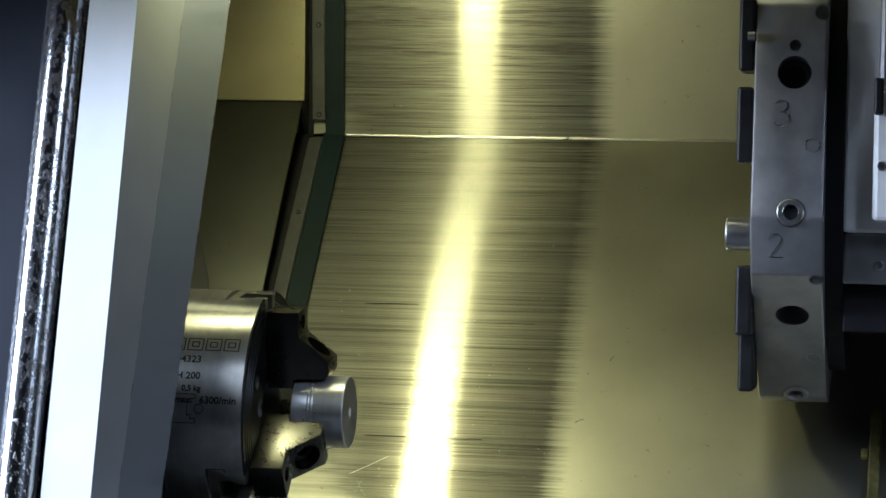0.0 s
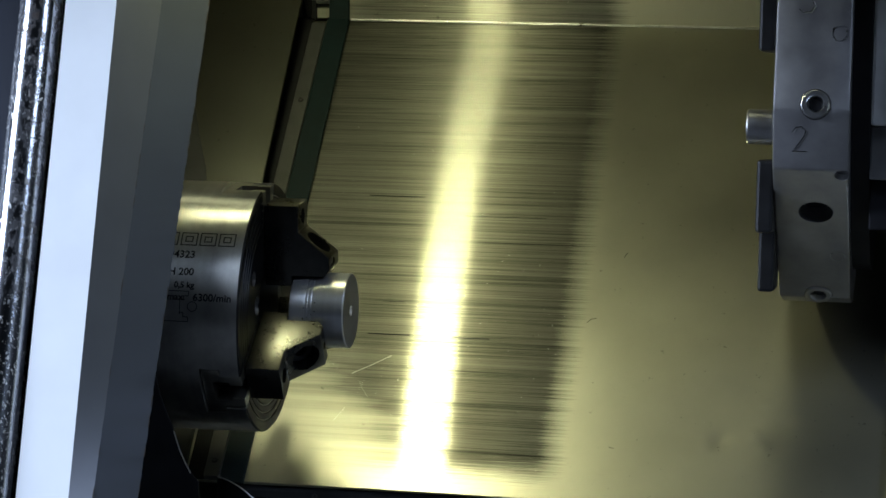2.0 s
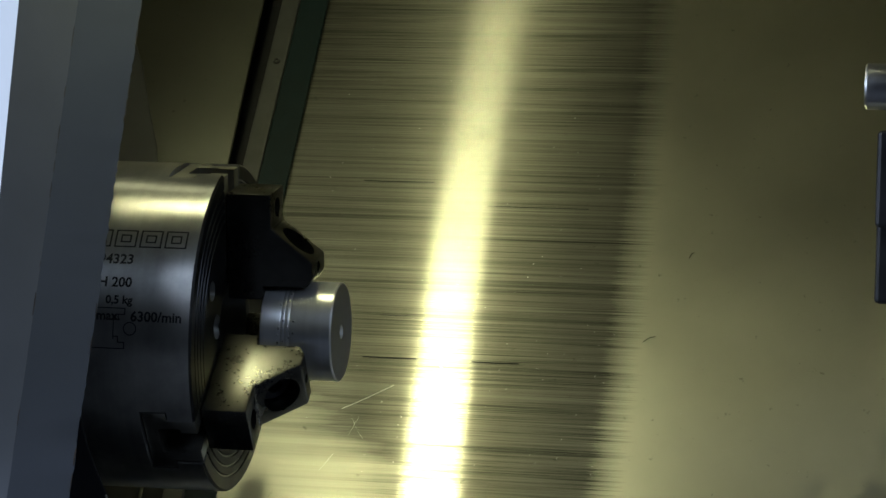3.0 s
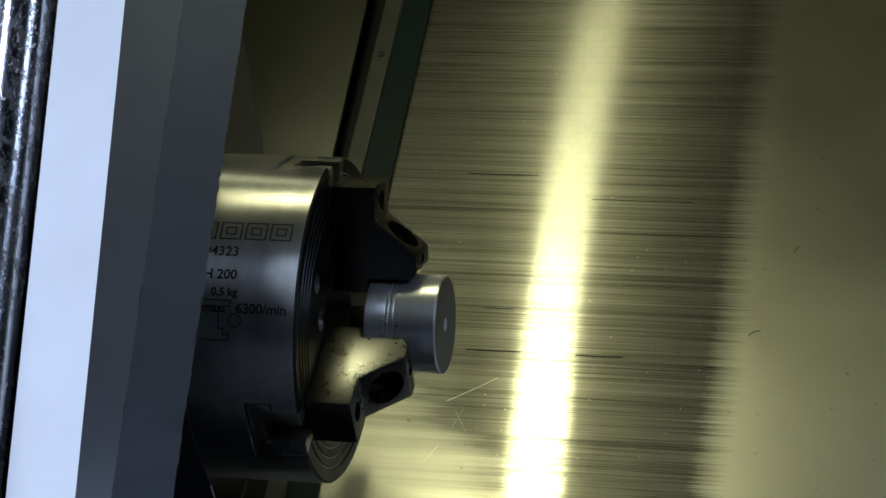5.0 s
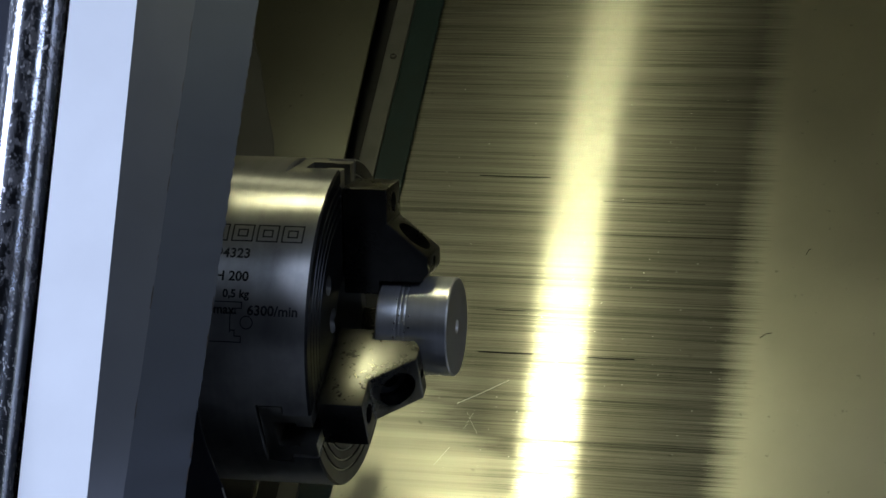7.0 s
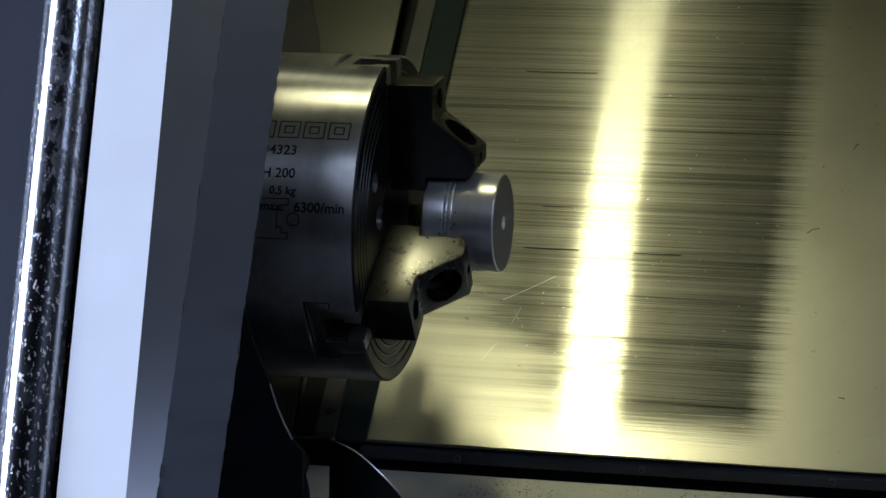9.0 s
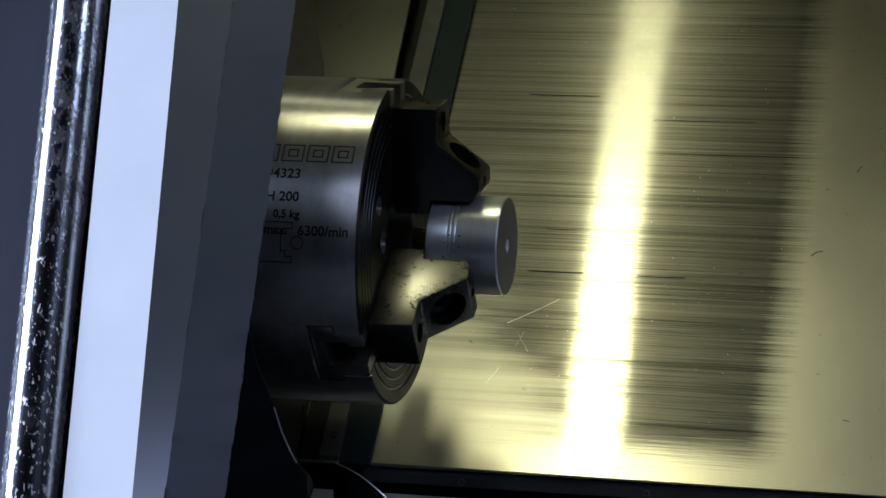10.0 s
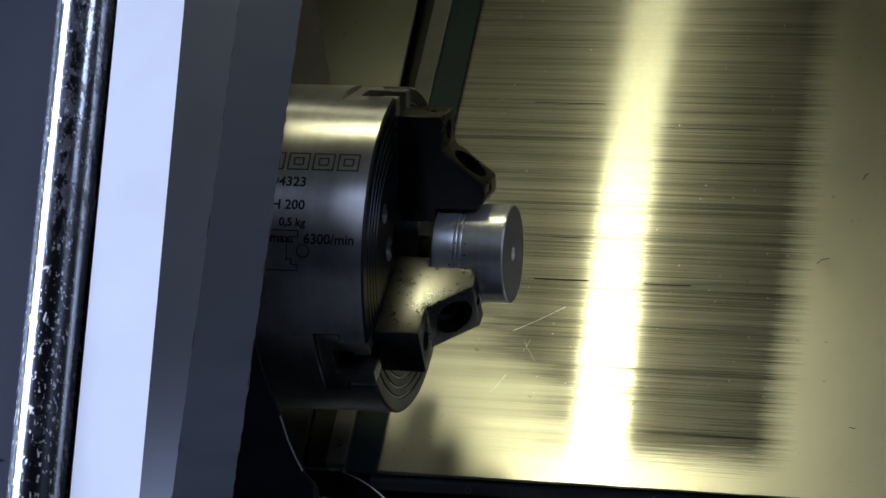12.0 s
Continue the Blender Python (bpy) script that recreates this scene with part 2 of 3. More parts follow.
def finish(bm, material, smooth=False):
    bmesh.ops.recalc_face_normals(bm, faces=bm.faces)
    mesh = bpy.data.meshes.new("mesh")
    bm.to_mesh(mesh)
    bm.free()
    for m in material if isinstance(material, (list, tuple)) else [material]:
        mesh.materials.append(m)
    if smooth:
        for p in mesh.polygons:
            p.use_smooth = True
        mesh.set_sharp_from_angle(angle=radians(35))
    return mesh


def part(name, bm, material, parent=None, label="", smooth=False):
    ob = new(name, finish(bm, material, smooth))
    if parent is not None:
        ob.parent = parent
        ob.matrix_parent_inverse = parent.matrix_world.inverted()
    return tagged(ob, label)


def setting(name, bm, material, label, category, smooth=False):
    return tagged(part(name, bm, material, None, "", smooth), label, category, "", "structure")


def box(bm, x0, x1, y0, y1, z0, z1, m=None, bevel=0.0, seg=2):
    made = bmesh.ops.create_cube(bm, size=1)["verts"]
    for v in made:
        v.co = Vector(((x0 + x1) / 2 + v.co.x * (x1 - x0), (y0 + y1) / 2 + v.co.y * (y1 - y0), (z0 + z1) / 2 + v.co.z * (z1 - z0)))
    if bevel:
        edges = list({e for v in made for e in v.link_edges})
        out = bmesh.ops.bevel(bm, geom=edges, offset=bevel, segments=seg, affect="EDGES", profile=0.5)
        made = list({v for f in out["faces"] for v in f.verts} | {v for v in made if v.is_valid})
    if m is not None:
        bmesh.ops.transform(bm, matrix=m, verts=made)
    return bm


def boxed(*args, **kw):
    return box(bmesh.new(), *args, **kw)


def prism(profile, axis, a, b, bevel=0.0, seg=2, bm=None):
    """A profile of (p, q) pairs drawn out from a to b along 'x' (p, q = y, z) or 'y' (p, q = x, z)."""
    bm = bm or bmesh.new()
    place = (lambda s, p, q: (s, p, q)) if axis == "x" else (lambda s, p, q: (p, s, q))
    low = [bm.verts.new(place(a, p, q)) for p, q in profile]
    high = [bm.verts.new(place(b, p, q)) for p, q in profile]
    bm.faces.new(low)
    bm.faces.new(high[::-1])
    for i in range(len(low)):
        j = (i + 1) % len(low)
        bm.faces.new((low[i], high[i], high[j], low[j]))
    if bevel:
        bmesh.ops.recalc_face_normals(bm, faces=bm.faces)
        bmesh.ops.bevel(bm, geom=list(bm.edges), offset=bevel, segments=seg, affect="EDGES", profile=0.5)
    return bm


def spin(profile, n=96, m=None, bm=None):
    """A profile of (x, radius) turned about the x axis."""
    bm = bm or bmesh.new()
    rings = []
    for x, r in profile:
        if r < 1e-6:
            rings.append([bm.verts.new((x, 0, 0))])
        else:
            rings.append([bm.verts.new((x, r * math.cos(2 * math.pi * i / n), r * math.sin(2 * math.pi * i / n))) for i in range(n)])
    for a, b in zip(rings, rings[1:]):
        for i in range(n):
            j = (i + 1) % n
            loop = [a[i % len(a)], a[j % len(a)], b[j % len(b)], b[i % len(b)]]
            loop = [v for k, v in enumerate(loop) if v not in loop[:k]]
            if len(loop) > 2:
                bm.faces.new(loop)
    if m is not None:
        bmesh.ops.transform(bm, matrix=m, verts=bm.verts)
    return bm


def cut(ob, cutters):
    """Take the cutters' meshes out of ob for good."""
    for bm in cutters:
        tool = bpy.data.objects.new("tool", finish(bm, ob.data.materials[0]))
        scene.collection.objects.link(tool)
        mod = ob.modifiers.new("cut", "BOOLEAN")
        mod.object, mod.operation, mod.solver = tool, "DIFFERENCE", "EXACT"
        bpy.context.view_layer.update()
        mesh = bpy.data.meshes.new_from_object(ob.evaluated_get(bpy.context.evaluated_depsgraph_get()))
        ob.modifiers.clear()
        ob.data = mesh
        bpy.data.objects.remove(tool)
    for p in ob.data.polygons:
        p.use_smooth = True
    ob.data.set_sharp_from_angle(angle=radians(30))


def tube(points, radius, n=12):
    """A round bar or hose along points."""
    bm = bmesh.new()
    pts = [Vector(p) for p in points]
    rings = []
    for i, p in enumerate(pts):
        t = (pts[min(i + 1, len(pts) - 1)] - pts[max(i - 1, 0)]).normalized()
        u = t.orthogonal().normalized() if i == 0 else (u - t * u.dot(t)).normalized()
        w = t.cross(u)
        rings.append([bm.verts.new(p + radius * (math.cos(2 * math.pi * k / n) * u + math.sin(2 * math.pi * k / n) * w)) for k in range(n)])
    for a, b in zip(rings, rings[1:]):
        for k in range(n):
            bm.faces.new((a[k], a[(k + 1) % n], b[(k + 1) % n], b[k]))
    bm.faces.new(rings[0])
    bm.faces.new(rings[-1][::-1])
    return bm


def glyphs(text, size, bold=0.0):
    """The built-in font's letters as a flat bmesh in x, y, starting at the origin."""
    data = bpy.data.curves.new("letters", "FONT")
    data.body, data.size, data.offset, data.resolution_u = text, size, bold, 3
    ob = bpy.data.objects.new("letters", data)
    scene.collection.objects.link(ob)
    bpy.context.view_layer.update()
    mesh = bpy.data.meshes.new_from_object(ob.evaluated_get(bpy.context.evaluated_depsgraph_get()))
    bm = bmesh.new()
    bm.from_mesh(mesh)
    bpy.data.objects.remove(ob)
    bmesh.ops.triangulate(bm, faces=bm.faces)
    return bm


def bars(rects):
    bm = bmesh.new()
    for x0, x1, y0, y1 in rects:
        bm.faces.new([bm.verts.new((x, y, 0)) for x, y in ((x0, y0), (x1, y0), (x1, y1), (x0, y1))])
    bmesh.ops.subdivide_edges(bm, edges=list(bm.edges), cuts=3, use_grid_fill=True)
    return bm


GROW, SHIFT = 1.0464, -0.02107      # lays out the drawing's x on the sheets


def on_sheet(x, s, h=0.0):
    """A place on the sloping sheet: about s metres down from the fold, h above it."""
    x, s = GROW * x + SHIFT, s * (1.02 + 0.027 * s)
    return Vector((x, FOLD_Y - s * math.sin(SLOPE) - h * math.cos(SLOPE), FOLD_Z - s * math.cos(SLOPE) + h * math.sin(SLOPE)))


def on_upper(x, s, h=0.0):
    """A place on the upper sheet: s metres up from the fold, h in front of it."""
    x, s = GROW * x + SHIFT, s * 1.045
    return Vector((x, FOLD_Y + s * math.sin(TILT) - h * math.cos(TILT), FOLD_Z + s * math.cos(TILT) + h * math.sin(TILT)))


SHEET_M = Matrix.Translation((SHIFT, FOLD_Y, FOLD_Z)) @ Matrix(((1, 0, 0, 0), (0, math.sin(SLOPE), -math.cos(SLOPE), 0), (0, math.cos(SLOPE), math.sin(SLOPE), 0), (0, 0, 0, 1)))
UPPER_M = Matrix.Translation((SHIFT, FOLD_Y, FOLD_Z)) @ Matrix(((1, 0, 0, 0), (0, math.sin(TILT), -math.cos(TILT), 0), (0, math.cos(TILT), math.sin(TILT), 0), (0, 0, 0, 1)))
SHEET_M = SHEET_M @ Matrix.Diagonal((GROW, 1.034, 1, 1))
UPPER_M = UPPER_M @ Matrix.Diagonal((GROW, 1.045, 1, 1))
# in both frames: x along the spindle, y up the sheet, z out of it

# ---- the hall ----
setting("floor", boxed(-8, 8, -12, 3.0, -0.1, 0.0), M_FLOOR, "grey concrete workshop floor", "floor")
setting("wall_south", boxed(-8, 8, -12.1, -12.0, 0.0, 5.5), M_WALL, "plain painted wall of the workshop hall", "wall")
setting("wall_north", boxed(-8, 8, 3.0, 3.1, 0.0, 5.5), M_WALL, "plain painted wall of the workshop hall", "wall")
setting("wall_west", boxed(-8.1, -8.0, -12, 3.0, 0.0, 5.5), M_WALL, "plain painted wall of the workshop hall", "wall")
setting("wall_east", boxed(8.0, 8.1, -12, 3.0, 0.0, 5.5), M_WALL, "plain painted wall of the workshop hall", "wall")
setting("ceiling", boxed(-8.1, 8.1, -12.1, 3.1, 5.5, 5.6), M_WALL, "plain pale workshop ceiling", "ceiling")

# ---- the machine's enclosure ----
SHEET_L, SHEET_END, RIGHT = 0.5255, 0.5255, 0.95
way_cover = thing("way_cover", on_sheet(0.4, 0.3), "sloping steel way cover with rubbed horizontal scratches and small dents", "way cover", "", "structure")


def dented_sheet(m, x0, x1, y0, y1, nx, ny, dents, thick=0.003, twist=0.0):
    bm = bmesh.new()
    grid = [[bm.verts.new((x0 + (x1 - x0) * i / nx, y0 + (y1 - y0) * j / ny, 0)) for j in range(ny + 1)] for i in range(nx + 1)]
    back = [[bm.verts.new((x0 + (x1 - x0) * i / nx, y0 + (y1 - y0) * j / ny, -thick)) for j in range(ny + 1)] for i in range(nx + 1)]
    for i in range(nx + 1):
        for j in range(ny + 1):
            v = grid[i][j]
            wave = 0.00012 * noise.noise(Vector((v.co.x * 4, v.co.y * 3, 3.1)))
            wave += twist * 0.15 * (0.26 + (v.co.y if v.co.y < 0 else 6 * min(v.co.y, 0.16))) * math.tanh((v.co.x - 0.10) / 0.15)
            for dx, dy, r, d in dents:
                q = ((v.co.x - dx) ** 2 + (v.co.y - dy) ** 2) / (r * r)
                if q < 9:
                    wave += d * math.exp(-q)
            v.co.z += wave
    for i in range(nx):
        for j in range(ny):
            bm.faces.new((grid[i][j], grid[i + 1][j], grid[i + 1][j + 1], grid[i][j + 1]))
            bm.faces.new((back[i][j], back[i][j + 1], back[i + 1][j + 1], back[i + 1][j]))
    for i in range(nx):
        bm.faces.new((grid[i][0], back[i][0], back[i + 1][0], grid[i + 1][0]))
        bm.faces.new((grid[i][ny], grid[i + 1][ny], back[i + 1][ny], back[i][ny]))
    for j in range(ny):
        bm.faces.new((grid[0][j], grid[0][j + 1], back[0][j + 1], back[0][j]))
        bm.faces.new((grid[nx][j], back[nx][j], back[nx][j + 1], grid[nx][j + 1]))
    bmesh.ops.transform(bm, matrix=m, verts=bm.verts)
    return bm


DENTS = [(0.386, -0.4526, 0.004, 0.0010), (0.392, -0.4206, 0.003, 0.0009), (0.358, -0.460, 0.008, -0.0010), (0.394, -0.465, 0.0035, 0.0010),
         (0.243, -0.352, 0.004, 0.0005), (0.41, -0.44, 0.006, -0.0004), (0.33, -0.43, 0.005, -0.0003), (0.27, -0.4734, 0.0025, 0.0004)]
part("lower_sheet", dented_sheet(SHEET_M, -0.12, 0.88, -SHEET_L, 0.0, 260, 150, DENTS, twist=0.042), M_SHEET, way_cover, "bright sloping steel sheet with rubbed scratches", True)
UP_DENTS = [(0.2957, 0.0212, 0.004, 0.0006), (0.30, 0.12, 0.005, -0.0005), (0.32, 0.10, 0.004, 0.0004)]
part("upper_sheet", dented_sheet(UPPER_M, -0.12, 0.88, 0.002, 0.50, 200, 110, UP_DENTS, twist=0.018), M_UPPER, way_cover, "upright steel sheet with rubbed scratches", True)
part("fold_bead", tube([on_upper(x, 0.0012, 0.0022) for x in (-0.022, 0.3, 0.88)], 0.0013, 10), M_BOLT, way_cover, "shiny folded edge", True)

# hair-like chips and long scratches lying on the sheet
for x, s, dx, ds in ((0.238, 0.3475, 0.0075, -0.0045), (0.262, 0.276, 0.003, -0.005), (0.270, 0.4734, 0.004, 0.001)):
    bm = tube([on_sheet(x, s, 0.0009), on_sheet(x + dx * 0.45, s + ds * 0.75, 0.0012), on_sheet(x + dx, s + ds, 0.0010)], 0.00028, 6)
    tagged(part("metal_chip", bm, M_BLACK), "tiny curled dark chip lying on the steel sheet", "chip", "chips on the sheet")

# long scratches, rub marks and specks on the sheet
lower_sheet = [o for o in bpy.data.objects if o.name == "lower_sheet"][0]
for x0, s0, x1, s1, r in ((0.0463, 0.4116, 0.0778, 0.3908, 0.0002), (0.0341, 0.4695, 0.0471, 0.4466, 0.00018), (0.0536, 0.4171, 0.0638, 0.4345, 0.00005), (0.0590, 0.4171, 0.0530, 0.4345, 0.00005)):
    part("scratch", tube([on_sheet(x0, s0, 0.0003), on_sheet((x0 + x1) / 2, (s0 + s1) / 2 + 0.0006, 0.0004), on_sheet(x1, s1, 0.0003)], r, 6), M_WORK, lower_sheet, "bright scratch")
for x0, x1, s, r in ((0.0535, 0.0897, 0.3684, 0.0006), (0.1270, 0.1580, 0.3690, 0.0004), (0.0600, 0.0800, 0.3330, 0.0003), (0.12, 0.19, 0.2350, 0.0003), (0.03, 0.08, 0.215, 0.00035)):
    part("rub_mark", tube([on_sheet(x0, s, 0.0001), on_sheet((x0 + x1) / 2, s + 0.0003, 0.0003), on_sheet(x1, s, 0.0001)], r, 6), M_SEAL, lower_sheet, "dark rub mark")
bm, rng = bmesh.new(), random.Random(11)
for i in range(240):
    x = rng.uniform(-0.015, 0.24) if i < 200 else rng.uniform(0.24, 0.46)
    up = i % 4 == 0
    s = rng.uniform(0.01, 0.14) if up else rng.choice((rng.uniform(0.10, 0.52), rng.gauss(0.38, 0.06)))
    p = on_upper(x, s, 0.0005) if up else on_sheet(x, min(s, 0.52), 0.0005)
    bmesh.ops.create_icosphere(bm, subdivisions=1, radius=rng.uniform(0.00015, 0.0004), matrix=Matrix.Translation(p) @ Matrix.Diagonal((1.0, 0.8, 0.8, 1)))
tagged(part("sheet_specks", bm, M_WORK), "tiny bright metal specks and droplets on the steel sheets", "specks", "", "stuff")

# ---- wiper along the left edge: rubber lip, clamp strip with screws, seal ----
wiper = thing("way_wiper", on_sheet(-0.04, 0.3), "grey clamp strip with dark green rubber lip against the sheet", "wiper", "", "structure")


def strip(name, m, x0, x1, y0, y1, z0, z1, material, parent, label="", bevel=0.0006):
    return part(name, boxed(x0, x1, y0, y1, z0, z1, m=m, bevel=bevel), material, parent, label)


strip("rubber_lip", SHEET_M, -0.0440, -0.0235, -0.5290, 0.0, 0.0010, 0.0045, M_RUBBER, wiper, "dark green rubber lip")
strip("rubber_lip", UPPER_M, -0.0425, -0.0235, 0.0, 0.60, 0.0010, 0.0045, M_RUBBER, wiper, "dark green rubber lip")
lower_strip = strip("clamp_strip", SHEET_M, -0.0570, -0.0440, -0.5260, -0.010, 0.0010, 0.0075, M_STRIP, wiper, "grey steel clamp strip")
upper_strip = strip("clamp_strip", UPPER_M, -0.0545, -0.0425, 0.016, 0.60, 0.0010, 0.0075, M_STRIP, wiper, "grey steel clamp strip")
strip("seal", SHEET_M, -0.0720, -0.0570, -0.5260, 0.0, 0.0010, 0.0040, M_SEAL, wiper, "black rubber seal")
strip("seal", UPPER_M, -0.0680, -0.0545, 0.0, 0.60, 0.0010, 0.0040, M_SEAL, wiper, "black rubber seal")


def screw_head(m, r, parent, name="screw", material=None):
    bm = spin([(0, 0), (0, r), (0.4 * r, r), (0.62 * r, 0.82 * r), (0.62 * r, 0.48 * r), (0.25 * r, 0.42 * r), (0.25 * r, 0)], 16)
    bmesh.ops.transform(bm, matrix=m @ Matrix.Rotation(-math.pi / 2, 4, "Y"), verts=bm.verts)
    return part(name, bm, material or M_STRIP, parent, "", True)


# black raised heads stand in for the strips' dark recessed holes
for s in (0.108, 0.32, 0.510):
    screw_head(SHEET_M @ Matrix.Translation((-0.0503, -s, 0.0066)), 0.0028, lower_strip, "screw", M_BLACK)
for s in (0.021, 0.108, 0.195):
    screw_head(UPPER_M @ Matrix.Translation((-0.0483, s, 0.0066)), 0.0028, upper_strip, "screw", M_BLACK)

# ---- headstock cover beside the wiper ----
cover = thing("headstock_cover", (-0.15, 0.30, AX + 0.2), "folded steel cover of the headstock with oily stains", "cover", "", "structure")
CV_Y, CV_Z = 0.4402, AX + 0.2783       # its fold
low_y, low_z = CV_Y - 0.33 * math.sin(0.664), CV_Z - 0.33 * math.cos(0.664)
part("lower_panel", prism([(CV_Y, CV_Z), (low_y, low_z), (low_y + 0.002, low_z - 0.002), (CV_Y + 0.003, CV_Z - 0.002)], "x", -0.60, -0.0825, 0.0004), M_PANEL, cover, "sloping steel panel in the shaded tone")
# dark sheet added where the chuck shades the cover
part("skirt", prism([(low_y, low_z - 0.0035), (low_y - 0.185, low_z - 0.2405), (low_y - 0.183, low_z - 0.2430), (low_y + 0.004, low_z - 0.006)], "x", -0.60, -0.0960), M_CAST, cover, "dark sheet added for the shade below the panel")
part("upper_panel", prism([(CV_Y - 0.004, CV_Z + 0.0005), (CV_Y - 0.030, CV_Z + 0.55), (CV_Y - 0.027, CV_Z + 0.55), (CV_Y, CV_Z + 0.0005)], "x", -0.60, -0.0793, 0.0004), M_PANEL_LIT, cover, "upright steel panel in the warm lit tone")
part("side_cheek", prism([(CV_Y, CV_Z - 0.004), (CV_Y - 0.026, CV_Z + 0.55), (CV_Y + 0.05, CV_Z + 0.55), (CV_Y + 0.03, CV_Z - 0.03)], "x", -0.0865, -0.0825), M_BLACK, cover, "dark side of the cover")

# thin dark patch laid flat on the sloping panel, right edge curved
gusset = [(-0.60, 0.105), (-0.200, 0.105), (-0.178, 0.118), (-0.1630, 0.150), (-0.1500, 0.190), (-0.1370, 0.226), (-0.1300, 0.262), (-0.1300, 0.300), (-0.60, 0.300)]
bm = prism(gusset, "y", 0.0004, 0.0030, 0.0006)
along, out = Vector((0, -math.sin(0.664), -math.cos(0.664))), Vector((0, -math.cos(0.664), math.sin(0.664)))
for v in bm.verts:
    v.co = Vector((v.co.x, CV_Y, CV_Z)) + along * v.co.z + out * v.co.y
part("gusset", bm, M_CAST, cover, "thin dark patch on the panel beside the spindle nose")

# ---- the lower trough ----
tr_y, tr_z = on_sheet(0, SHEET_L).y, on_sheet(0, SHEET_L).z
lip = thing("trough_wiper", (0.4, tr_y, tr_z - 0.01), "black wiper bar with screws along the bottom of the sheet", "wiper", "", "structure")
part("bar", prism([(tr_y + 0.006, tr_z - 0.002), (tr_y + 0.002, tr_z - 0.006), (tr_y + 0.002, tr_z - 0.0125), (tr_y + 0.012, tr_z - 0.0125), (tr_y + 0.02, tr_z)], "x", -0.052, RIGHT, 0.0005), M_CAST, lip, "dark steel wiper bar")
part("seal", prism([(tr_y + 0.010, tr_z - 0.0128), (tr_y + 0.010, tr_z - 0.030), (tr_y + 0.02, tr_z - 0.030), (tr_y + 0.02, tr_z - 0.0128)], "x", -0.052, RIGHT), M_SEAL, lip, "black rubber seal")
for k in range(7):
    screw_head(Matrix.Translation((0.0155 + 0.1235 * k, tr_y + 0.003, tr_z - 0.0092)) @ Matrix.Rotation(math.pi / 2, 4, "X"), 0.0026, lip)
setting("chip_trough", prism([(tr_y + 0.004, tr_z - 0.0200), (tr_y - 0.09, tr_z - 0.0735), (tr_y - 0.09, tr_z - 0.0775), (tr_y + 0.006, tr_z - 0.024)], "x", -0.6, RIGHT), M_PAN, "oily steel chip trough with rust speckles", "trough")

# unseen dark front half, added so the trough bounces less light upwards
setting("chip_tray", prism([(tr_y - 0.0905, tr_z - 0.0745), (tr_y - 0.31, tr_z - 0.23), (tr_y - 0.31, tr_z - 0.234), (tr_y - 0.0905, tr_z - 0.0785)], "x", -0.6, RIGHT), M_CAST, "unseen dark tray added to cut light bounced at the turret", "trough")

# enclosure walls round the working space
setting("enclosure_top", boxed(-0.62, RIGHT, -0.24, 0.60, AX + 1.08, AX + 1.083), M_PANEL, "steel roof of the machine enclosure", "panel")
# unseen hood, added to block hall light above the door opening
setting("enclosure_hood", boxed(-0.62, RIGHT, -0.243, -0.240, AX + 0.41, AX + 1.083), M_PANEL, "unseen steel hood added to keep hall light off the inside", "panel")
setting("enclosure_end", boxed(RIGHT, RIGHT + 0.003, -0.25, 0.60, AX - 0.40, AX + 1.08), M_PANEL, "steel end wall of the machine enclosure", "panel")
setting("enclosure_back", boxed(-0.62, RIGHT, 0.60, 0.603, 0.0, AX + 1.08), M_PANEL, "steel back wall of the machine enclosure", "panel")
setting("headstock_wall", boxed(-0.63, -0.60, -0.25, 0.60, 0.0, AX + 1.08), M_CAST, "dark cast headstock wall", "wall")
setting("machine_base", boxed(-0.62, RIGHT, -0.33, 0.58, 0.0, AX - 0.42), M_CAST, "dark cast machine base", "base")

# the lamp that lights the working space
lamp = thing("machine_lamp", (WORK_X, WORK_Y, WORK_Z + 0.03), "flat machine lamp under the enclosure roof", "lamp")
part("housing", boxed(WORK_X - 0.05, WORK_X + 0.05, WORK_Y - 0.05, WORK_Y + 0.09, WORK_Z + 0.03, AX + 1.08, bevel=0.004), M_CAST, lamp)
side_lamp = thing("machine_lamp", (SIDE_X, SIDE_Y, SIDE_Z + 0.03), "long flat machine lamp under the enclosure roof", "lamp")
part("housing", boxed(SIDE_X - 0.10, SIDE_X + 0.17, SIDE_Y - 0.04, SIDE_Y + 0.09, SIDE_Z + 0.03, AX + 1.08, bevel=0.004), M_CAST, side_lamp)

# housing for the added fill above the headstock, out of view
head_fill_lamp = thing("machine_lamp", (HEAD_X, HEAD_Y, HEAD_Z + 0.03), "unseen fill lamp added above the headstock", "lamp")
part("housing", boxed(HEAD_X - 0.10, HEAD_X + 0.09, HEAD_Y - 0.03, 0.408, HEAD_Z + 0.03, HEAD_Z + 0.06, bevel=0.004), M_CAST, head_fill_lamp)

# ---- chuck ----
JAW_LEAN = 9.0
chuck = thing("lathe_chuck", (-0.05, 0, AX), "three-jaw steel lathe chuck with engraved markings, standing still", "chuck")
AXIS = Matrix.Translation((0, 0, AX))


def jaw_turn(k):
    """Local z becomes the jaw's radial direction; local y points to its upper side."""
    return AXIS @ Matrix.Rotation(radians(JAW_LEAN + 120 * k), 4, "X")


FX = 0.003         # the chuck's front face
rim = [(-0.30, 0), (-0.30, 0.078), (-0.150, 0.078), (-0.150, 0.0985), (-0.1485, 0.1), (FX - 0.0013, 0.1), (FX, 0.0987)]
for r in (0.0905, 0.0845, 0.0785, 0.0725):
    rim += [(FX, r + 0.0009), (FX - 0.0009, r + 0.0004), (FX - 0.0009, r - 0.0004), (FX, r - 0.0009)]
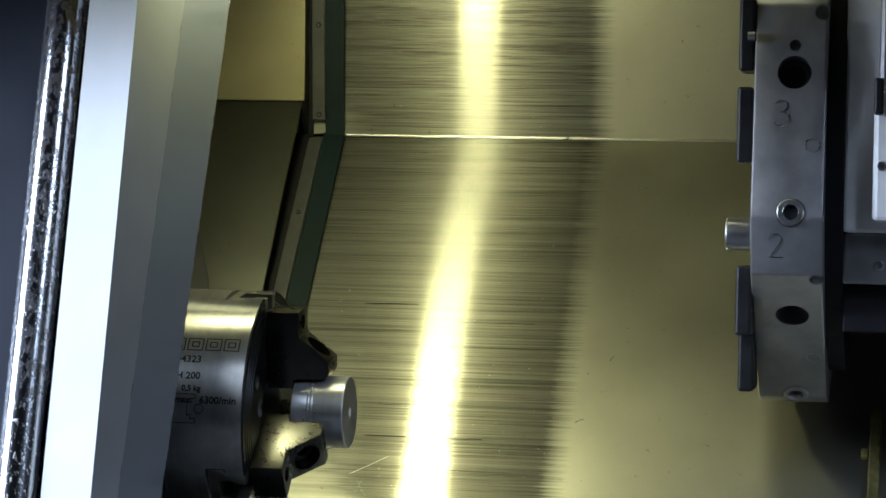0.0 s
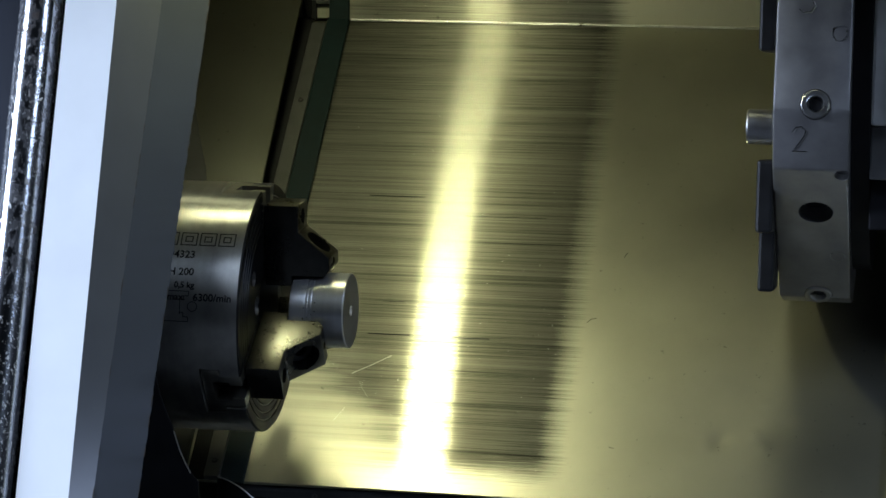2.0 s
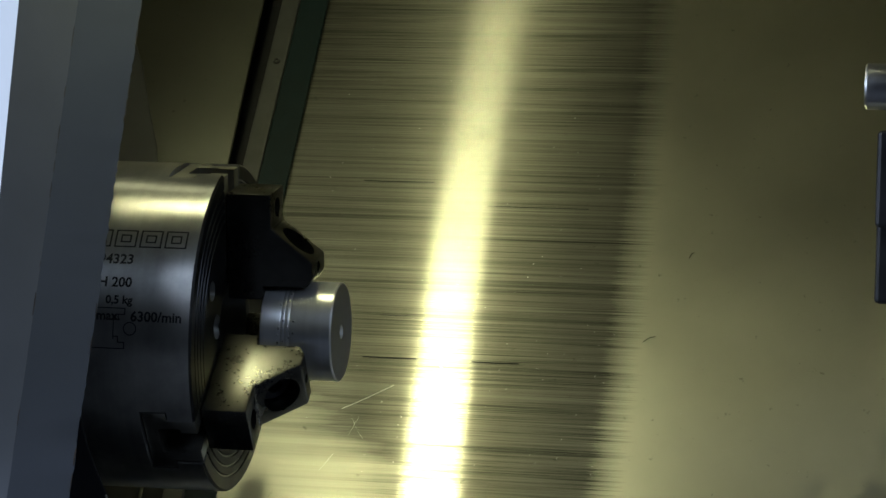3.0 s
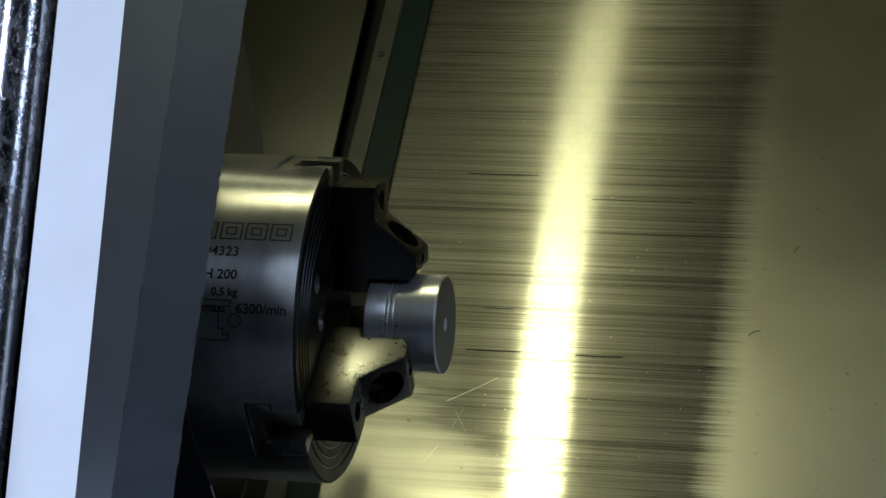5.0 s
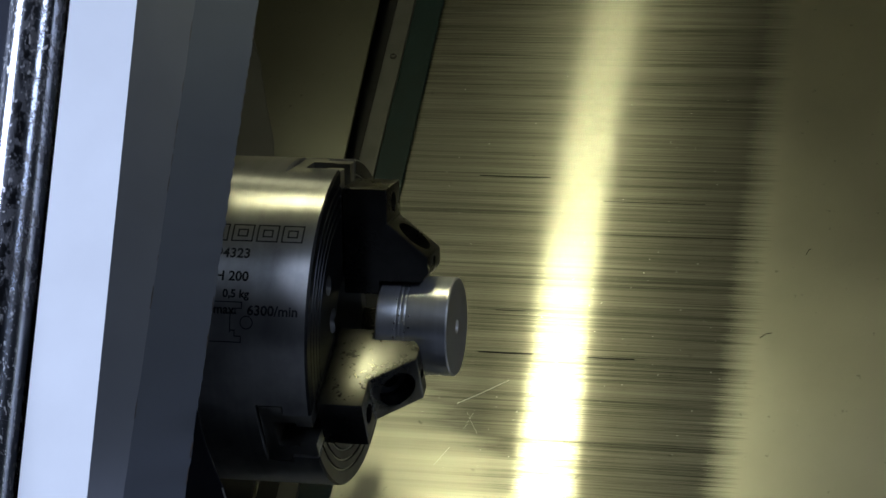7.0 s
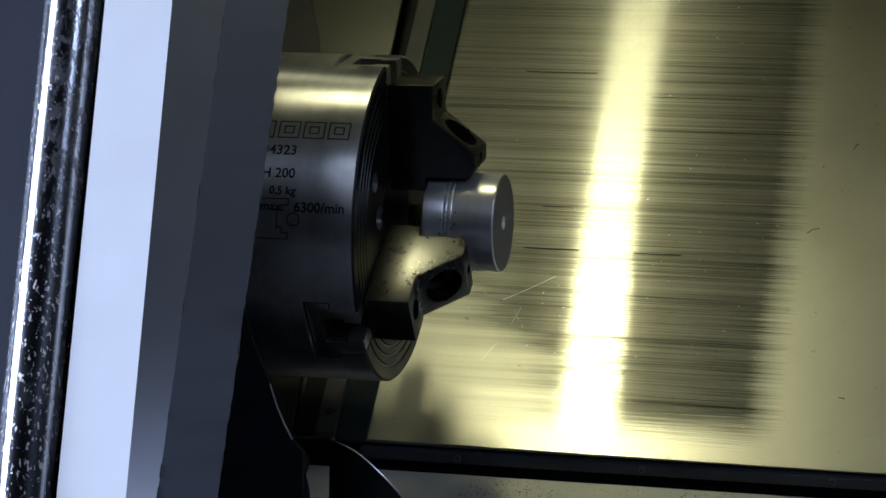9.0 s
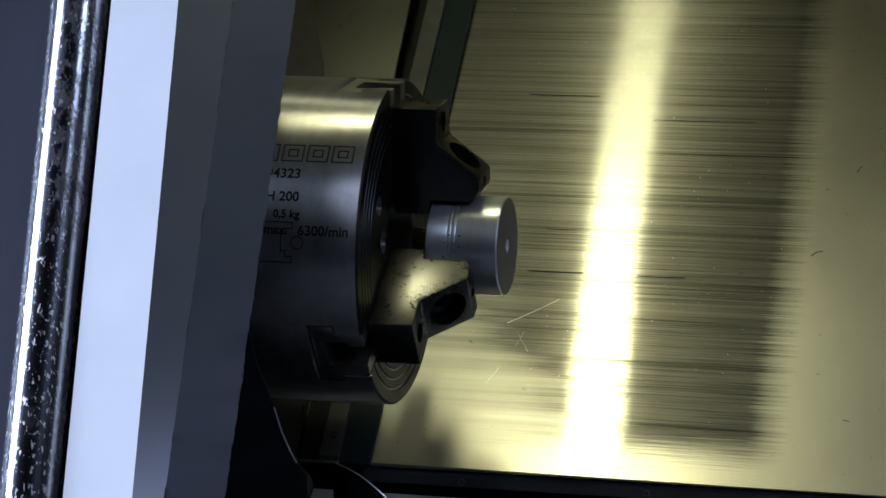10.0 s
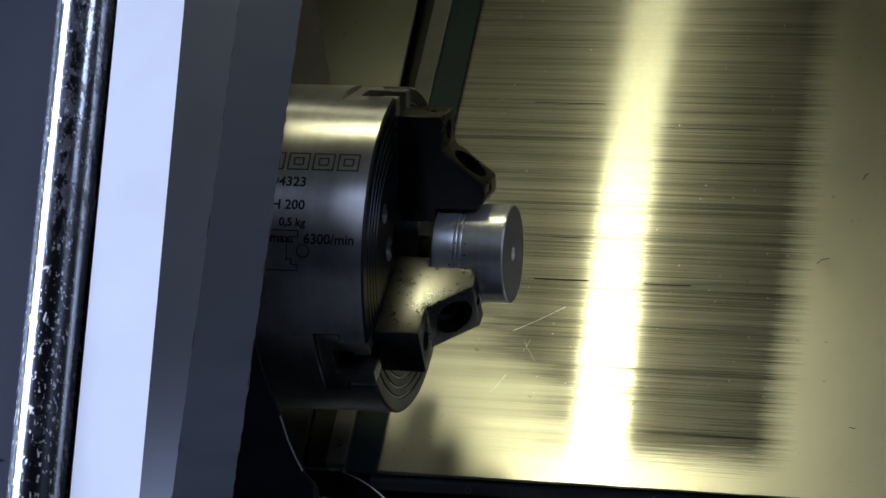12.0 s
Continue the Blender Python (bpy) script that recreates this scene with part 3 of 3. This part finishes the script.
rim += [(FX, 0.036), (FX - 0.002, 0.034), (-0.045, 0.034), (-0.045, 0)]
body = part("body", spin(rim, 128, AXIS), M_CHUCK, chuck, "turned steel chuck body")
slots = []
for k in range(3):
    slots.append(boxed(-0.020, 0.02, -0.0176, 0.0176, 0.037, 0.13, m=jaw_turn(k)))
    slots.append(boxed(-0.030, -0.0135, -0.0234, 0.0234, 0.037, 0.13, m=jaw_turn(k)))
for y, z, r in ((-0.042, 0.004, 0.0075), (-0.054, 0.026, 0.0060), (0.02, -0.052, 0.0075)):
    slots.append(spin([(-0.02, 0), (-0.02, r), (0.01, r), (0.01, 0)], 28, Matrix.Translation((0, y, AX + z))))
cut(body, slots)
# front face takes the shaded copy
body.data.materials.append(M_CHUCK_SHADED)
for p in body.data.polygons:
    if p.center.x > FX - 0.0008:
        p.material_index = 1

JAW = [(0.0035, 0.022), (0.0255, 0.022), (0.0255, 0.0302), (0.0520, 0.0302), (0.0560, 0.036), (0.0560, 0.046), (0.0310, 0.066), (0.0310, 0.087), (0.0035, 0.087)]
JAW_W = 0.0165
SWAP = Matrix(((1, 0, 0, 0), (0, 0, 1, 0), (0, 1, 0, 0), (0, 0, 0, 1)))


def build_jaw(k):
    m = jaw_turn(k)
    bm = prism([(x, r) for x, r in JAW], "y", -JAW_W, JAW_W, 0.0011)
    bmesh.ops.transform(bm, matrix=m, verts=bm.verts)
    jaw = part("jaw", bm, M_JAW, chuck, "stepped hardened steel jaw")
    # counterbores: in the sloping nose and in the outer block
    nose = Matrix.Translation((0.0440, 0, 0.0555)) @ Matrix.Rotation(math.atan2(0.025, 0.020) * -1, 4, "Y")
    outer = Matrix.Translation((0.031, 0, 0.0765))
    small = Matrix.Translation((0.056, 0, 0.041))
    cut(jaw, [spin([(-0.017, 0), (-0.017, 0.0118), (0.02, 0.0118), (0.02, 0)], 32, m @ nose),
              spin([(-0.016, 0), (-0.016, 0.0062), (0.01, 0.0062), (0.01, 0)], 24, m @ outer),
              spin([(-0.006, 0), (-0.006, 0.0030), (0.01, 0.0030), (0.01, 0)], 20, m @ small)])
    bolt = spin([(-0.0172, 0), (-0.0172, 0.0105), (-0.0105, 0.0105), (-0.0098, 0.0098), (-0.0098, 0.0055), (-0.015, 0.0053), (-0.015, 0)], 24, m @ nose)
    part("bolt", bolt, M_BLACK, jaw, "dark socket bolt", True)
    # sliding master jaw: a stepped block with a tee slot, its end nearly flush with the rim
    step = [(-0.0290, -0.0225), (-0.0145, -0.0225), (-0.0145, -0.0167), (0.0026, -0.0167), (0.0026, 0.0167), (-0.0145, 0.0167), (-0.0145, 0.0225), (-0.0290, 0.0225)]
    bm = prism(step, "y", 0.040, 0.0972, 0.0006)
    bmesh.ops.transform(bm, matrix=m @ SWAP, verts=bm.verts)
    master = part("master_jaw", bm, M_MASTER, chuck, "bright ground master jaw with a tee slot")
    cut(master, [boxed(-0.0210, -0.0075, -0.0097, 0.0097, 0.062, 0.13, m=m), boxed(-0.0090, 0.02, -0.0071, 0.0071, 0.062, 0.13, m=m)])
    part("tee_nut", boxed(-0.0205, 0.0030, -0.0068, 0.0068, 0.050, 0.076, m=m, bevel=0.0008), M_BLACK, chuck, "dark nut in the tee slot")
    return jaw


for k in range(3):
    build_jaw(k)


def wrap_round(bm, x, angle, r=0.1, lift=0.00012):
    """Lay flat letters on the chuck's rim: x along the spindle, angle in degrees above the horizontal front line."""
    for v in bm.verts:
        t = radians(angle) + v.co.y / r
        v.co = Vector((x + v.co.x, -(r + lift) * math.cos(t), AX + (r + lift) * math.sin(t)))
    return bm


def engrave(text, x, angle, height, name="engraving"):
    bm = glyphs(text, height / 0.66, 0.0002)
    part(name, wrap_round(bm, x, angle), M_ENGRAVE, chuck, "engraved lettering")




def box_outline(x0, x1, y0, y1, w):
    """A rectangular outline of line width w, one connected flat mesh."""
    bm = bmesh.new()
    outer = [bm.verts.new((x, y, 0)) for x, y in ((x0, y0), (x1, y0), (x1, y1), (x0, y1))]
    inner = [bm.verts.new((x, y, 0)) for x, y in ((x0 + w, y0 + w), (x1 - w, y0 + w), (x1 - w, y1 - w), (x0 + w, y1 - w))]
    for i in range(4):
        j = (i + 1) % 4
        bm.faces.new((outer[i], outer[j], inner[j], inner[i]))
    bmesh.ops.subdivide_edges(bm, edges=list(bm.edges), cuts=5, use_grid_fill=True)
    return bm


for i in range(4):      # the maker's mark as plain double outlines
    a, b = i * 0.0152, i * 0.0152 + 0.0132
    mark = part("maker_mark", wrap_round(box_outline(a, b, 0.0, 0.0118, 0.0009), -0.0636, 31.6), M_ENGRAVE, chuck, "engraved outline mark")
    part("inner_outline", wrap_round(box_outline(a + 0.0034, b - 0.0034, 0.0032, 0.0086, 0.0009), -0.0636, 31.6), M_ENGRAVE, mark)
engrave("94323", -0.0560, 25.6, 0.0056)
engrave("KH 200", -0.0600, 17.5, 0.0054)
engrave("0,5 kg", -0.0490, 11.8, 0.0044)
engrave("max.", -0.0540, 6.3, 0.0050)
engrave("6300/min", -0.0335, 6.1, 0.0054)
pict = [(-0.0560, -0.0366, 0.0176, 0.0182), (-0.0372, -0.0366, 0.0140, 0.0182), (-0.0410, -0.0366, 0.0140, 0.0146), (-0.0410, -0.0404, 0.0110, 0.0146),
        (-0.0438, -0.0404, 0.0110, 0.0116), (-0.0438, -0.0432, 0.0, 0.0116), (-0.0432, -0.0404, 0.0012, 0.0018), (-0.0410, -0.0404, -0.0022, 0.0018),
        (-0.0410, -0.0366, -0.0022, -0.0016), (-0.0372, -0.0366, -0.0052, -0.0016), (-0.0560, -0.0366, -0.0058, -0.0052)]
part("pictogram", wrap_round(bars([(a, b, c, d) for a, b, c, d in pict]), 0.0, 0.0), M_ENGRAVE, chuck, "engraved jaw diagram")
ring = bmesh.new()
for i in range(24):
    t0, t1 = 2 * math.pi * i / 24, 2 * math.pi * (i + 1) / 24
    ring.faces.new([ring.verts.new((r * math.cos(t), 0.0062 + r * math.sin(t), 0)) for r, t in ((0.0034, t0), (0.0040, t0), (0.0040, t1), (0.0034, t1))])
part("pictogram", wrap_round(ring, -0.0336, 0.0), M_ENGRAVE, chuck, "engraved circle")

# ---- workpiece ----
work = thing("workpiece", (0.05, 0, AX), "short bright turned steel bar clamped in the jaws", "workpiece")
PR = 0.0302
blank = [(0.0256, 0), (0.0256, PR - 0.0008), (0.0264, PR)]
for x in (0.0385, 0.0410, 0.0440):
    blank += [(x - 0.0006, PR), (x, PR - 0.0003), (x + 0.0006, PR)]
blank += [(0.0688, PR), (0.0696, PR - 0.0008), (0.0696, 0.0042), (0.0680, 0.0024), (0.0640, 0.0022), (0.0640, 0)]
stock = part("stock", spin(blank, 96, AXIS), [M_WORK, M_WORKFACE], work, "bright turned steel cylinder", True)
for p in stock.data.polygons:
    if p.normal.x > 0.9:
        p.material_index = 1
rng = random.Random(4)
for i in range(46):     # burrs left by a knurled clamp
    x, t = rng.choice((0.0375, 0.0405, 0.0435, 0.0460)) + rng.uniform(-0.0006, 0.0006), radians(rng.uniform(-70, 60))
    bm = bmesh.new()
    bmesh.ops.create_icosphere(bm, subdivisions=1, radius=rng.uniform(0.00035, 0.0007), matrix=Matrix.Translation((x, -PR * math.cos(t), AX + PR * math.sin(t))))
    part("burr", bm, M_ENGRAVE if i % 2 else M_BOLT, stock, "dark pit with a raised burr" if i % 2 else "bright raised burr")

# ---- turret ----
TX0, TX1, T_FRONT, T_A, T_SCALE, T_PHI = 0.4003, 0.4592, -0.0103, 0.1697, 0.9702, -0.1379
turret = thing("tool_turret", (0.43, 0.19, AX + 0.26), "grey steel tool turret disc with numbered stations and bolt holes", "turret")
FACE, CORNER = 0.182 * T_SCALE, 0.051 * T_SCALE
outline, heading, at = [], T_PHI, Vector((T_FRONT, T_A))
turn_points = [at.copy()]
for k in range(11):
    heading += math.pi / 6
    at = at + (CORNER if k % 2 == 0 else FACE) * Vector((math.sin(heading), -math.cos(heading)))
    turn_points.append(at.copy())
outline = [(p.x, AX + p.y) for p in turn_points]
T_CY, T_CZ = sum(p[0] for p in outline) / 12, sum(p[1] for p in outline) / 12
disc = part("disc", prism(outline, "x", TX0, TX1, 0.0022), M_TURRET, turret, "twelve-sided steel disc")


def facet_frame(k):
    """Origin at the middle of side k, x along the spindle, y up along the side, z outwards."""
    a, b = Vector(outline[k]), Vector(outline[(k + 1) % 12])
    mid, up = (a + b) / 2, (a - b).normalized()
    out = (mid - Vector((T_CY, T_CZ))).normalized()
    return Matrix(((1, 0, 0, (TX0 + TX1) / 2), (0, up.x, out.x, mid.x), (0, up.y, out.y, mid.y), (0, 0, 0, 1)))


def plug(m, x, y, r, depth, n=32):
    bm = spin([(-depth, 0), (-depth, r), (0.01, r), (0.01, 0)], n)
    bmesh.ops.transform(bm, matrix=m @ Matrix.Translation((x, y, 0)) @ Matrix.Rotation(-math.pi / 2, 4, "Y"), verts=bm.verts)
    return bm


F_MAIN, F_CORNER, F_LOW = facet_frame(11), facet_frame(0), facet_frame(1)
holes = []
for f in (F_MAIN, F_LOW):
    holes += [plug(f, 0.003, 0.0322, 0.0138, 0.030), plug(f, 0.0245, 0.082, 0.0062, 0.006), plug(f, 0.003, -0.083, 0.0118, 0.012)]
holes.append(plug(F_MAIN, 0.003, 0.0545, 0.0046, 0.010))
cut(disc, holes)


def socket_bolt(m, x, y, r, parent, proud=0.0015):
    bm = spin([(-0.012, 0), (-0.012, r), (proud - 0.0012, r), (proud, r - 0.0012), (proud, r * 0.62), (proud - 0.001, r * 0.55), (-0.006, r * 0.5), (-0.006, 0)], 32)
    bmesh.ops.transform(bm, matrix=m @ Matrix.Translation((x, y, 0)) @ Matrix.Rotation(-math.pi / 2, 4, "Y"), verts=bm.verts)
    bolt = part("bolt", bm, M_BOLT, parent, "bright socket head bolt", True)
    # black plug at the socket's bottom paints in the shade of the recess
    bm = spin([(-0.0060, 0), (-0.0060, r * 0.49), (-0.0030, r * 0.50), (-0.0030, 0)], 6)
    bmesh.ops.transform(bm, matrix=m @ Matrix.Translation((x, y, 0)) @ Matrix.Rotation(-math.pi / 2, 4, "Y"), verts=bm.verts)
    part("socket", bm, M_BLACK, bolt, "black hexagon plug for the shade in the socket")
    return bolt


for f in (F_MAIN, F_LOW):
    socket_bolt(f, 0.003, -0.083, 0.0112, disc)
    bm = spin([(-0.02, 0), (-0.02, 0.0132), (-0.014, 0.0132), (-0.014, 0.0085), (-0.02, 0.0085)], 32)
    bmesh.ops.transform(bm, matrix=f @ Matrix.Translation((0.003, 0.0322, 0)) @ Matrix.Rotation(-math.pi / 2, 4, "Y"), verts=bm.verts)
    part("bush", bm, M_BLACK, disc, "dark bush in the hole", True)
    bm = spin([(-0.001, 0.0064), (0.0004, 0.0064), (0.0004, 0.0054), (-0.001, 0.0054)], 28)
    bmesh.ops.transform(bm, matrix=f @ Matrix.Translation((0.0195, -0.0275, 0)) @ Matrix.Rotation(-math.pi / 2, 4, "Y"), verts=bm.verts)
    part("plug_ring", bm, M_ETCH, disc, "pressed-in plug", True)
for text, f, x, y in (("3", F_MAIN, -0.0125, -0.0125), ("2", F_CORNER, -0.0150, -0.0100)):
    if text == "3":
        line = [(0.0010, 0.0185), (0.0045, 0.0215), (0.0095, 0.0205), (0.0112, 0.0165), (0.0085, 0.0125), (0.0050, 0.0118), (0.0100, 0.0105), (0.0125, 0.0060), (0.0095, 0.0012), (0.0040, 0.0004), (0.0005, 0.0030)]
    else:
        line = [(0.0010, 0.0170), (0.0035, 0.0208), (0.0080, 0.0212), (0.0110, 0.0180), (0.0100, 0.0135), (0.0050, 0.0060), (0.0008, 0.0008), (0.0120, 0.0006)]
    for shift, skin in ((0.0, M_ENGRAVE), (0.0007, M_BOLT)):     # the cut, and its highlight painted as a bright stroke
        part("station_number", tube([f @ Vector((x + p + shift, y + q - shift * 0.6, 0.0001)) for p, q in line], 0.00042, 6), skin, disc, "engraved station number")

# keys and the round stub on the face that looks at the chuck
for z0, z1, y0 in ((0.2147, 0.2767, 0.005), (0.29, 0.35, 0.01), (0.0725, 0.1300, 0.030), (0.0234, 0.0760, 0.075)):
    part("tool_key", boxed(TX0 - 0.0135, TX0 - 0.0002, y0, y0 + 0.05, AX + z0, AX + z1, bevel=0.0025), M_BLACK, turret, "dark steel key on the disc's face")
stub = spin([(TX0 - 0.0215, 0), (TX0 - 0.0215, 0.0125), (TX0 - 0.0200, 0.0138), (TX0 - 0.0002, 0.0138), (TX0 - 0.0002, 0)], 36)
bmesh.ops.transform(stub, matrix=Matrix.Translation((0, 0.022, AX + 0.1560)), verts=stub.verts)
part("round_stub", stub, M_BOLT, turret, "bright round steel stub", True)
nub = spin([(TX0 - 0.006, 0), (TX0 - 0.006, 0.0035), (TX0 - 0.0002, 0.004), (TX0 - 0.0002, 0)], 20)
bmesh.ops.transform(nub, matrix=Matrix.Translation((0, 0.005, AX + 0.318)), verts=nub.verts)
part("nozzle", nub, M_BOLT, turret, "small bright coolant nozzle", True)

# black ring in place of the shaded gap, and housing behind the disc
ringm = Matrix.Translation((0, T_CY, T_CZ))
part("seal_ring", spin([(TX1 - 0.0005, 0.0), (TX1 - 0.0005, 0.192), (TX1 + 0.015, 0.192), (TX1 + 0.015, 0.0)], 72, ringm), M_SEAL, turret, "black ring standing for the shaded gap", True)
housing = thing("turret_housing", (0.6, 0.2, AX + 0.25), "bright steel turret housing beside the disc", "housing")
part("plate", boxed(0.4735, 0.520, 0.030, 0.10, AX + 0.1595, AX + 0.46, bevel=0.003), M_TURRETBODY, housing, "pale machined plate")
block = part("block", boxed(0.4975, 0.90, 0.008, 0.36, AX + 0.1690, AX + 0.275, bevel=0.004), M_TURRETBODY, housing, "pale machined block")
part("upper_block", boxed(0.5005, 0.90, 0.016, 0.36, AX + 0.2755, AX + 0.46, bevel=0.004), M_TURRET, housing, "grey machined block")
part("foot", boxed(0.4738, 0.90, 0.040, 0.34, AX + 0.1170, AX + 0.1590, bevel=0.002), M_TURRET, housing, "grey machined foot")
part("duct", boxed(0.4742, 0.90, 0.055, 0.30, AX + 0.0770, AX + 0.1165, bevel=0.0015), M_SEAL, housing, "black rubber duct")
for bx, bz in ((0.5050, 0.2140), (0.5035, 0.1330)):
    screw_head(Matrix.Translation((bx, 0.0085 if bz > 0.2 else 0.0405, AX + bz)) @ Matrix.Rotation(math.pi / 2, 4, "X"), 0.0042, block, "bolt", M_BOLT)
part("cable_clip", boxed(0.4975, 0.505, -0.004, 0.0078, AX + 0.255, AX + 0.285, bevel=0.002), M_BLACK, housing, "black clip")

# ---- sliding door: its edge leans towards the front at the bottom ----
door = thing("sliding_door", (-0.10, -0.14, AX), "half-open sliding machine door with white front and grey edge", "door")
D_TOP, D_LOW = 0.42, -0.38


def door_edge(x, y0, k):
    return [(x, y0 + k * D_TOP, AX + D_TOP), (x, y0 + k * D_LOW, AX + D_LOW)]


E0 = door_edge(-0.0477, -0.1262, 0.4383)
E1 = door_edge(-0.0782, -0.1462, 0.4015)
E2 = door_edge(-0.0970, -0.1662, 0.2485)
E3 = door_edge(-0.1378, -0.1662, 0.2516)
E4 = door_edge(-0.1800, -0.1530, 0.2594)
E5 = door_edge(-0.60, -0.1530, 0.2594)
E6 = door_edge(-0.1340, -0.1330, 0.2594)
E7 = door_edge(-0.1900, -0.1330, 0.2594)


def slab(first, second, depth, rows=60, rough_edge=0.0, seed=1):
    """A plate between two leaning edges, depth thick towards the machine; its first edge may be ragged."""
    bm, rng = bmesh.new(), random.Random(seed)
    a0, a1, b0, b1 = (Vector(p) for p in (*first, *second))
    inward = Vector((0, depth, 0))
    lines = []
    for i in range(rows + 1):
        t = i / rows
        a, b = a0.lerp(a1, t), b0.lerp(b1, t)
        inner = a.lerp(b, min(0.5, 0.0012 / (a - b).length))
        a.x += rough_edge * rng.uniform(-1, 1)
        side = Vector((-abs(depth) * 0.6, 0, 0)) if a.x > b.x else Vector((0, 0, 0))
        lines.append([bm.verts.new(v) for v in (a, inner, b, b + inward, a + inward + side)])
    for p, q in zip(lines, lines[1:]):
        for k in range(5):
            bm.faces.new((p[k], p[(k + 1) % 5], q[(k + 1) % 5], q[k]))
    bm.faces.new(lines[0])
    bm.faces.new(lines[-1][::-1])
    return bm


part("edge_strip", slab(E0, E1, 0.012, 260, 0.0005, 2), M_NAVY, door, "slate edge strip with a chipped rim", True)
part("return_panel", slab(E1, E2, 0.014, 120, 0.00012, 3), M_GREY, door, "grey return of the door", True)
part("front_panel", slab(E2, E3, 0.018), M_WHITE, door, "white front of the door", True)
part("outer_panel", slab(E4, E5, 0.018), M_OUTER, door, "dark slate outer panel of the door", True)
part("channel", slab(E6, E7, 0.004), M_SEAL, door, "dark channel behind the bar")
rng = random.Random(8)
for (top, low), name in ((E0, "edge_strip"), (E1, "return_panel")):
    holder = [o for o in bpy.data.objects if o.name == name][0]
    top, low = Vector(top), Vector(low)
    for i in range(34):
        t = rng.uniform(0.02, 0.98)
        n = rng.uniform(0.001, 0.006)
        pts = [top.lerp(low, t + d) + Vector((rng.uniform(-0.0003, 0.0001), -0.00025, 0)) for d in (-n, -n * 0.3, n * 0.4, n)]
        part("paint_chip", tube(pts, rng.uniform(0.0002, 0.00042), 6), M_RUST, holder, "brown chipped rim")
grip = thing("door_bar", (-0.146, -0.195, AX), "round chrome bar with chipped plating along the door", "handle bar")
bar_pts = [(-0.1610, -0.1560 + 0.262 * u, AX + u) for u in (0.38, 0.2, 0.0, -0.2, -0.36)]
part("bar", tube(bar_pts, 0.0172, 40), M_CHROME, grip, "", True)
for end in (bar_pts[0], bar_pts[-1]):
    part("bracket", boxed(end[0] - 0.012, end[0] + 0.012, end[1], end[1] + 0.021, end[2] - 0.015, end[2] + 0.015, bevel=0.003), M_CAST, grip, "dark bracket on the door")
part("seam", tube([(-0.230, -0.1536 + 0.2594 * u, AX + u) for u in (-0.1105, -0.1115)] + [(-0.187, -0.1536 + 0.2594 * -0.112, AX - 0.1120)], 0.0007, 6), M_SEAL, door, "dark seam")

# ---- below the chuck: guard plate, chute and hose ----
guard = thing("spindle_guard", (-0.15, -0.105, AX - 0.25), "black curved guard plate with its edge highlight laid on", "guard")
curve = [(-0.0640, -0.020), (-0.0596, -0.0439), (-0.0542, -0.0635), (-0.0488, -0.0765), (-0.0428, -0.0895), (-0.0381, -0.1032), (-0.0333, -0.1132), (-0.0286, -0.1214), (-0.0223, -0.1283)]
outline_g = [(x, AX + z) for x, z in curve] + [(-0.020, AX - 0.40), (-0.40, AX - 0.40), (-0.40, AX - 0.020)]
part("plate", prism(outline_g, "y", -0.1105, -0.1080), M_SEAL, guard, "black painted plate")
# lamp glint on the plate's edge, laid on as a thin bright tube
part("cut_edge", tube([(x, -0.1107, AX + z) for x, z in curve[4:8]], 0.0005, 8), M_WORK, guard, "bright line for the light caught on the edge")
chute = thing("coolant_chute", (0.0005, 0.0, AX - 0.2), "dark rounded chute with a bright rim in the trough", "chute")
bm = bmesh.new()
NR = 48
rims = []
for r in (0.0370, 0.0355):
    top = [bm.verts.new((0.0005 + r * math.cos(2 * math.pi * i / NR), 0.0 + r * math.sin(2 * math.pi * i / NR), AX - 0.1480 - 0.82 * r * math.cos(2 * math.pi * i / NR) - 14.7 * (r * math.cos(2 * math.pi * i / NR)) ** 2 - 1.3 * max(0.0, r * math.sin(2 * math.pi * i / NR)))) for i in range(NR)]
    low = [bm.verts.new((v.co.x, v.co.y, AX - 0.42)) for v in top]
    rims.append((top, low))
for (a, b), (c, d) in zip(rims, rims[1:]):
    for i in range(NR):
        j = (i + 1) % NR
        bm.faces.new((a[i], a[j], b[j], b[i]))
        bm.faces.new((c[i], d[i], d[j], c[j]))
        bm.faces.new((a[i], c[i], c[j], a[j]))
        bm.faces.new((b[i], b[j], d[j], d[i]))
rim_line = [v.co.copy() for v in rims[0][0][NR // 2 + 4:]]
part("pipe", bm, M_BLACK, chute, "dark bent sheet", True)
# thin bright tube along the front of the rim
part("rim", tube(rim_line, 0.0006, 6), M_WORK, chute, "bright line along the rim", True)
hose = thing("coolant_hose", (-0.055, -0.03, AX - 0.2), "black rubber coolant hose in the trough", "hose")
part("tube", tube([(-0.070, 0.02, AX - 0.160), (-0.062, -0.015, AX - 0.160), (-0.050, -0.045, AX - 0.166), (-0.046, -0.06, AX - 0.20), (-0.046, -0.06, AX - 0.42)], 0.0125, 20), M_SEAL, hose, "", True)

# ---- worn brass-coloured guide post against the sheet ----
post = thing("guide_post", on_sheet(0.50, 0.42), "worn yellowish metal guide post standing on the sheet", "post")
part("blade", boxed(0.4925, 0.5020, -0.5240, -0.3270, 0.0015, 0.0100, m=SHEET_M, bevel=0.0015), M_BRASS, post, "worn yellow blade")
part("knob", boxed(0.4860, 0.4924, -0.3760, -0.3660, 0.0015, 0.0080, m=SHEET_M, bevel=0.002), M_BRASS, post, "small side lug")
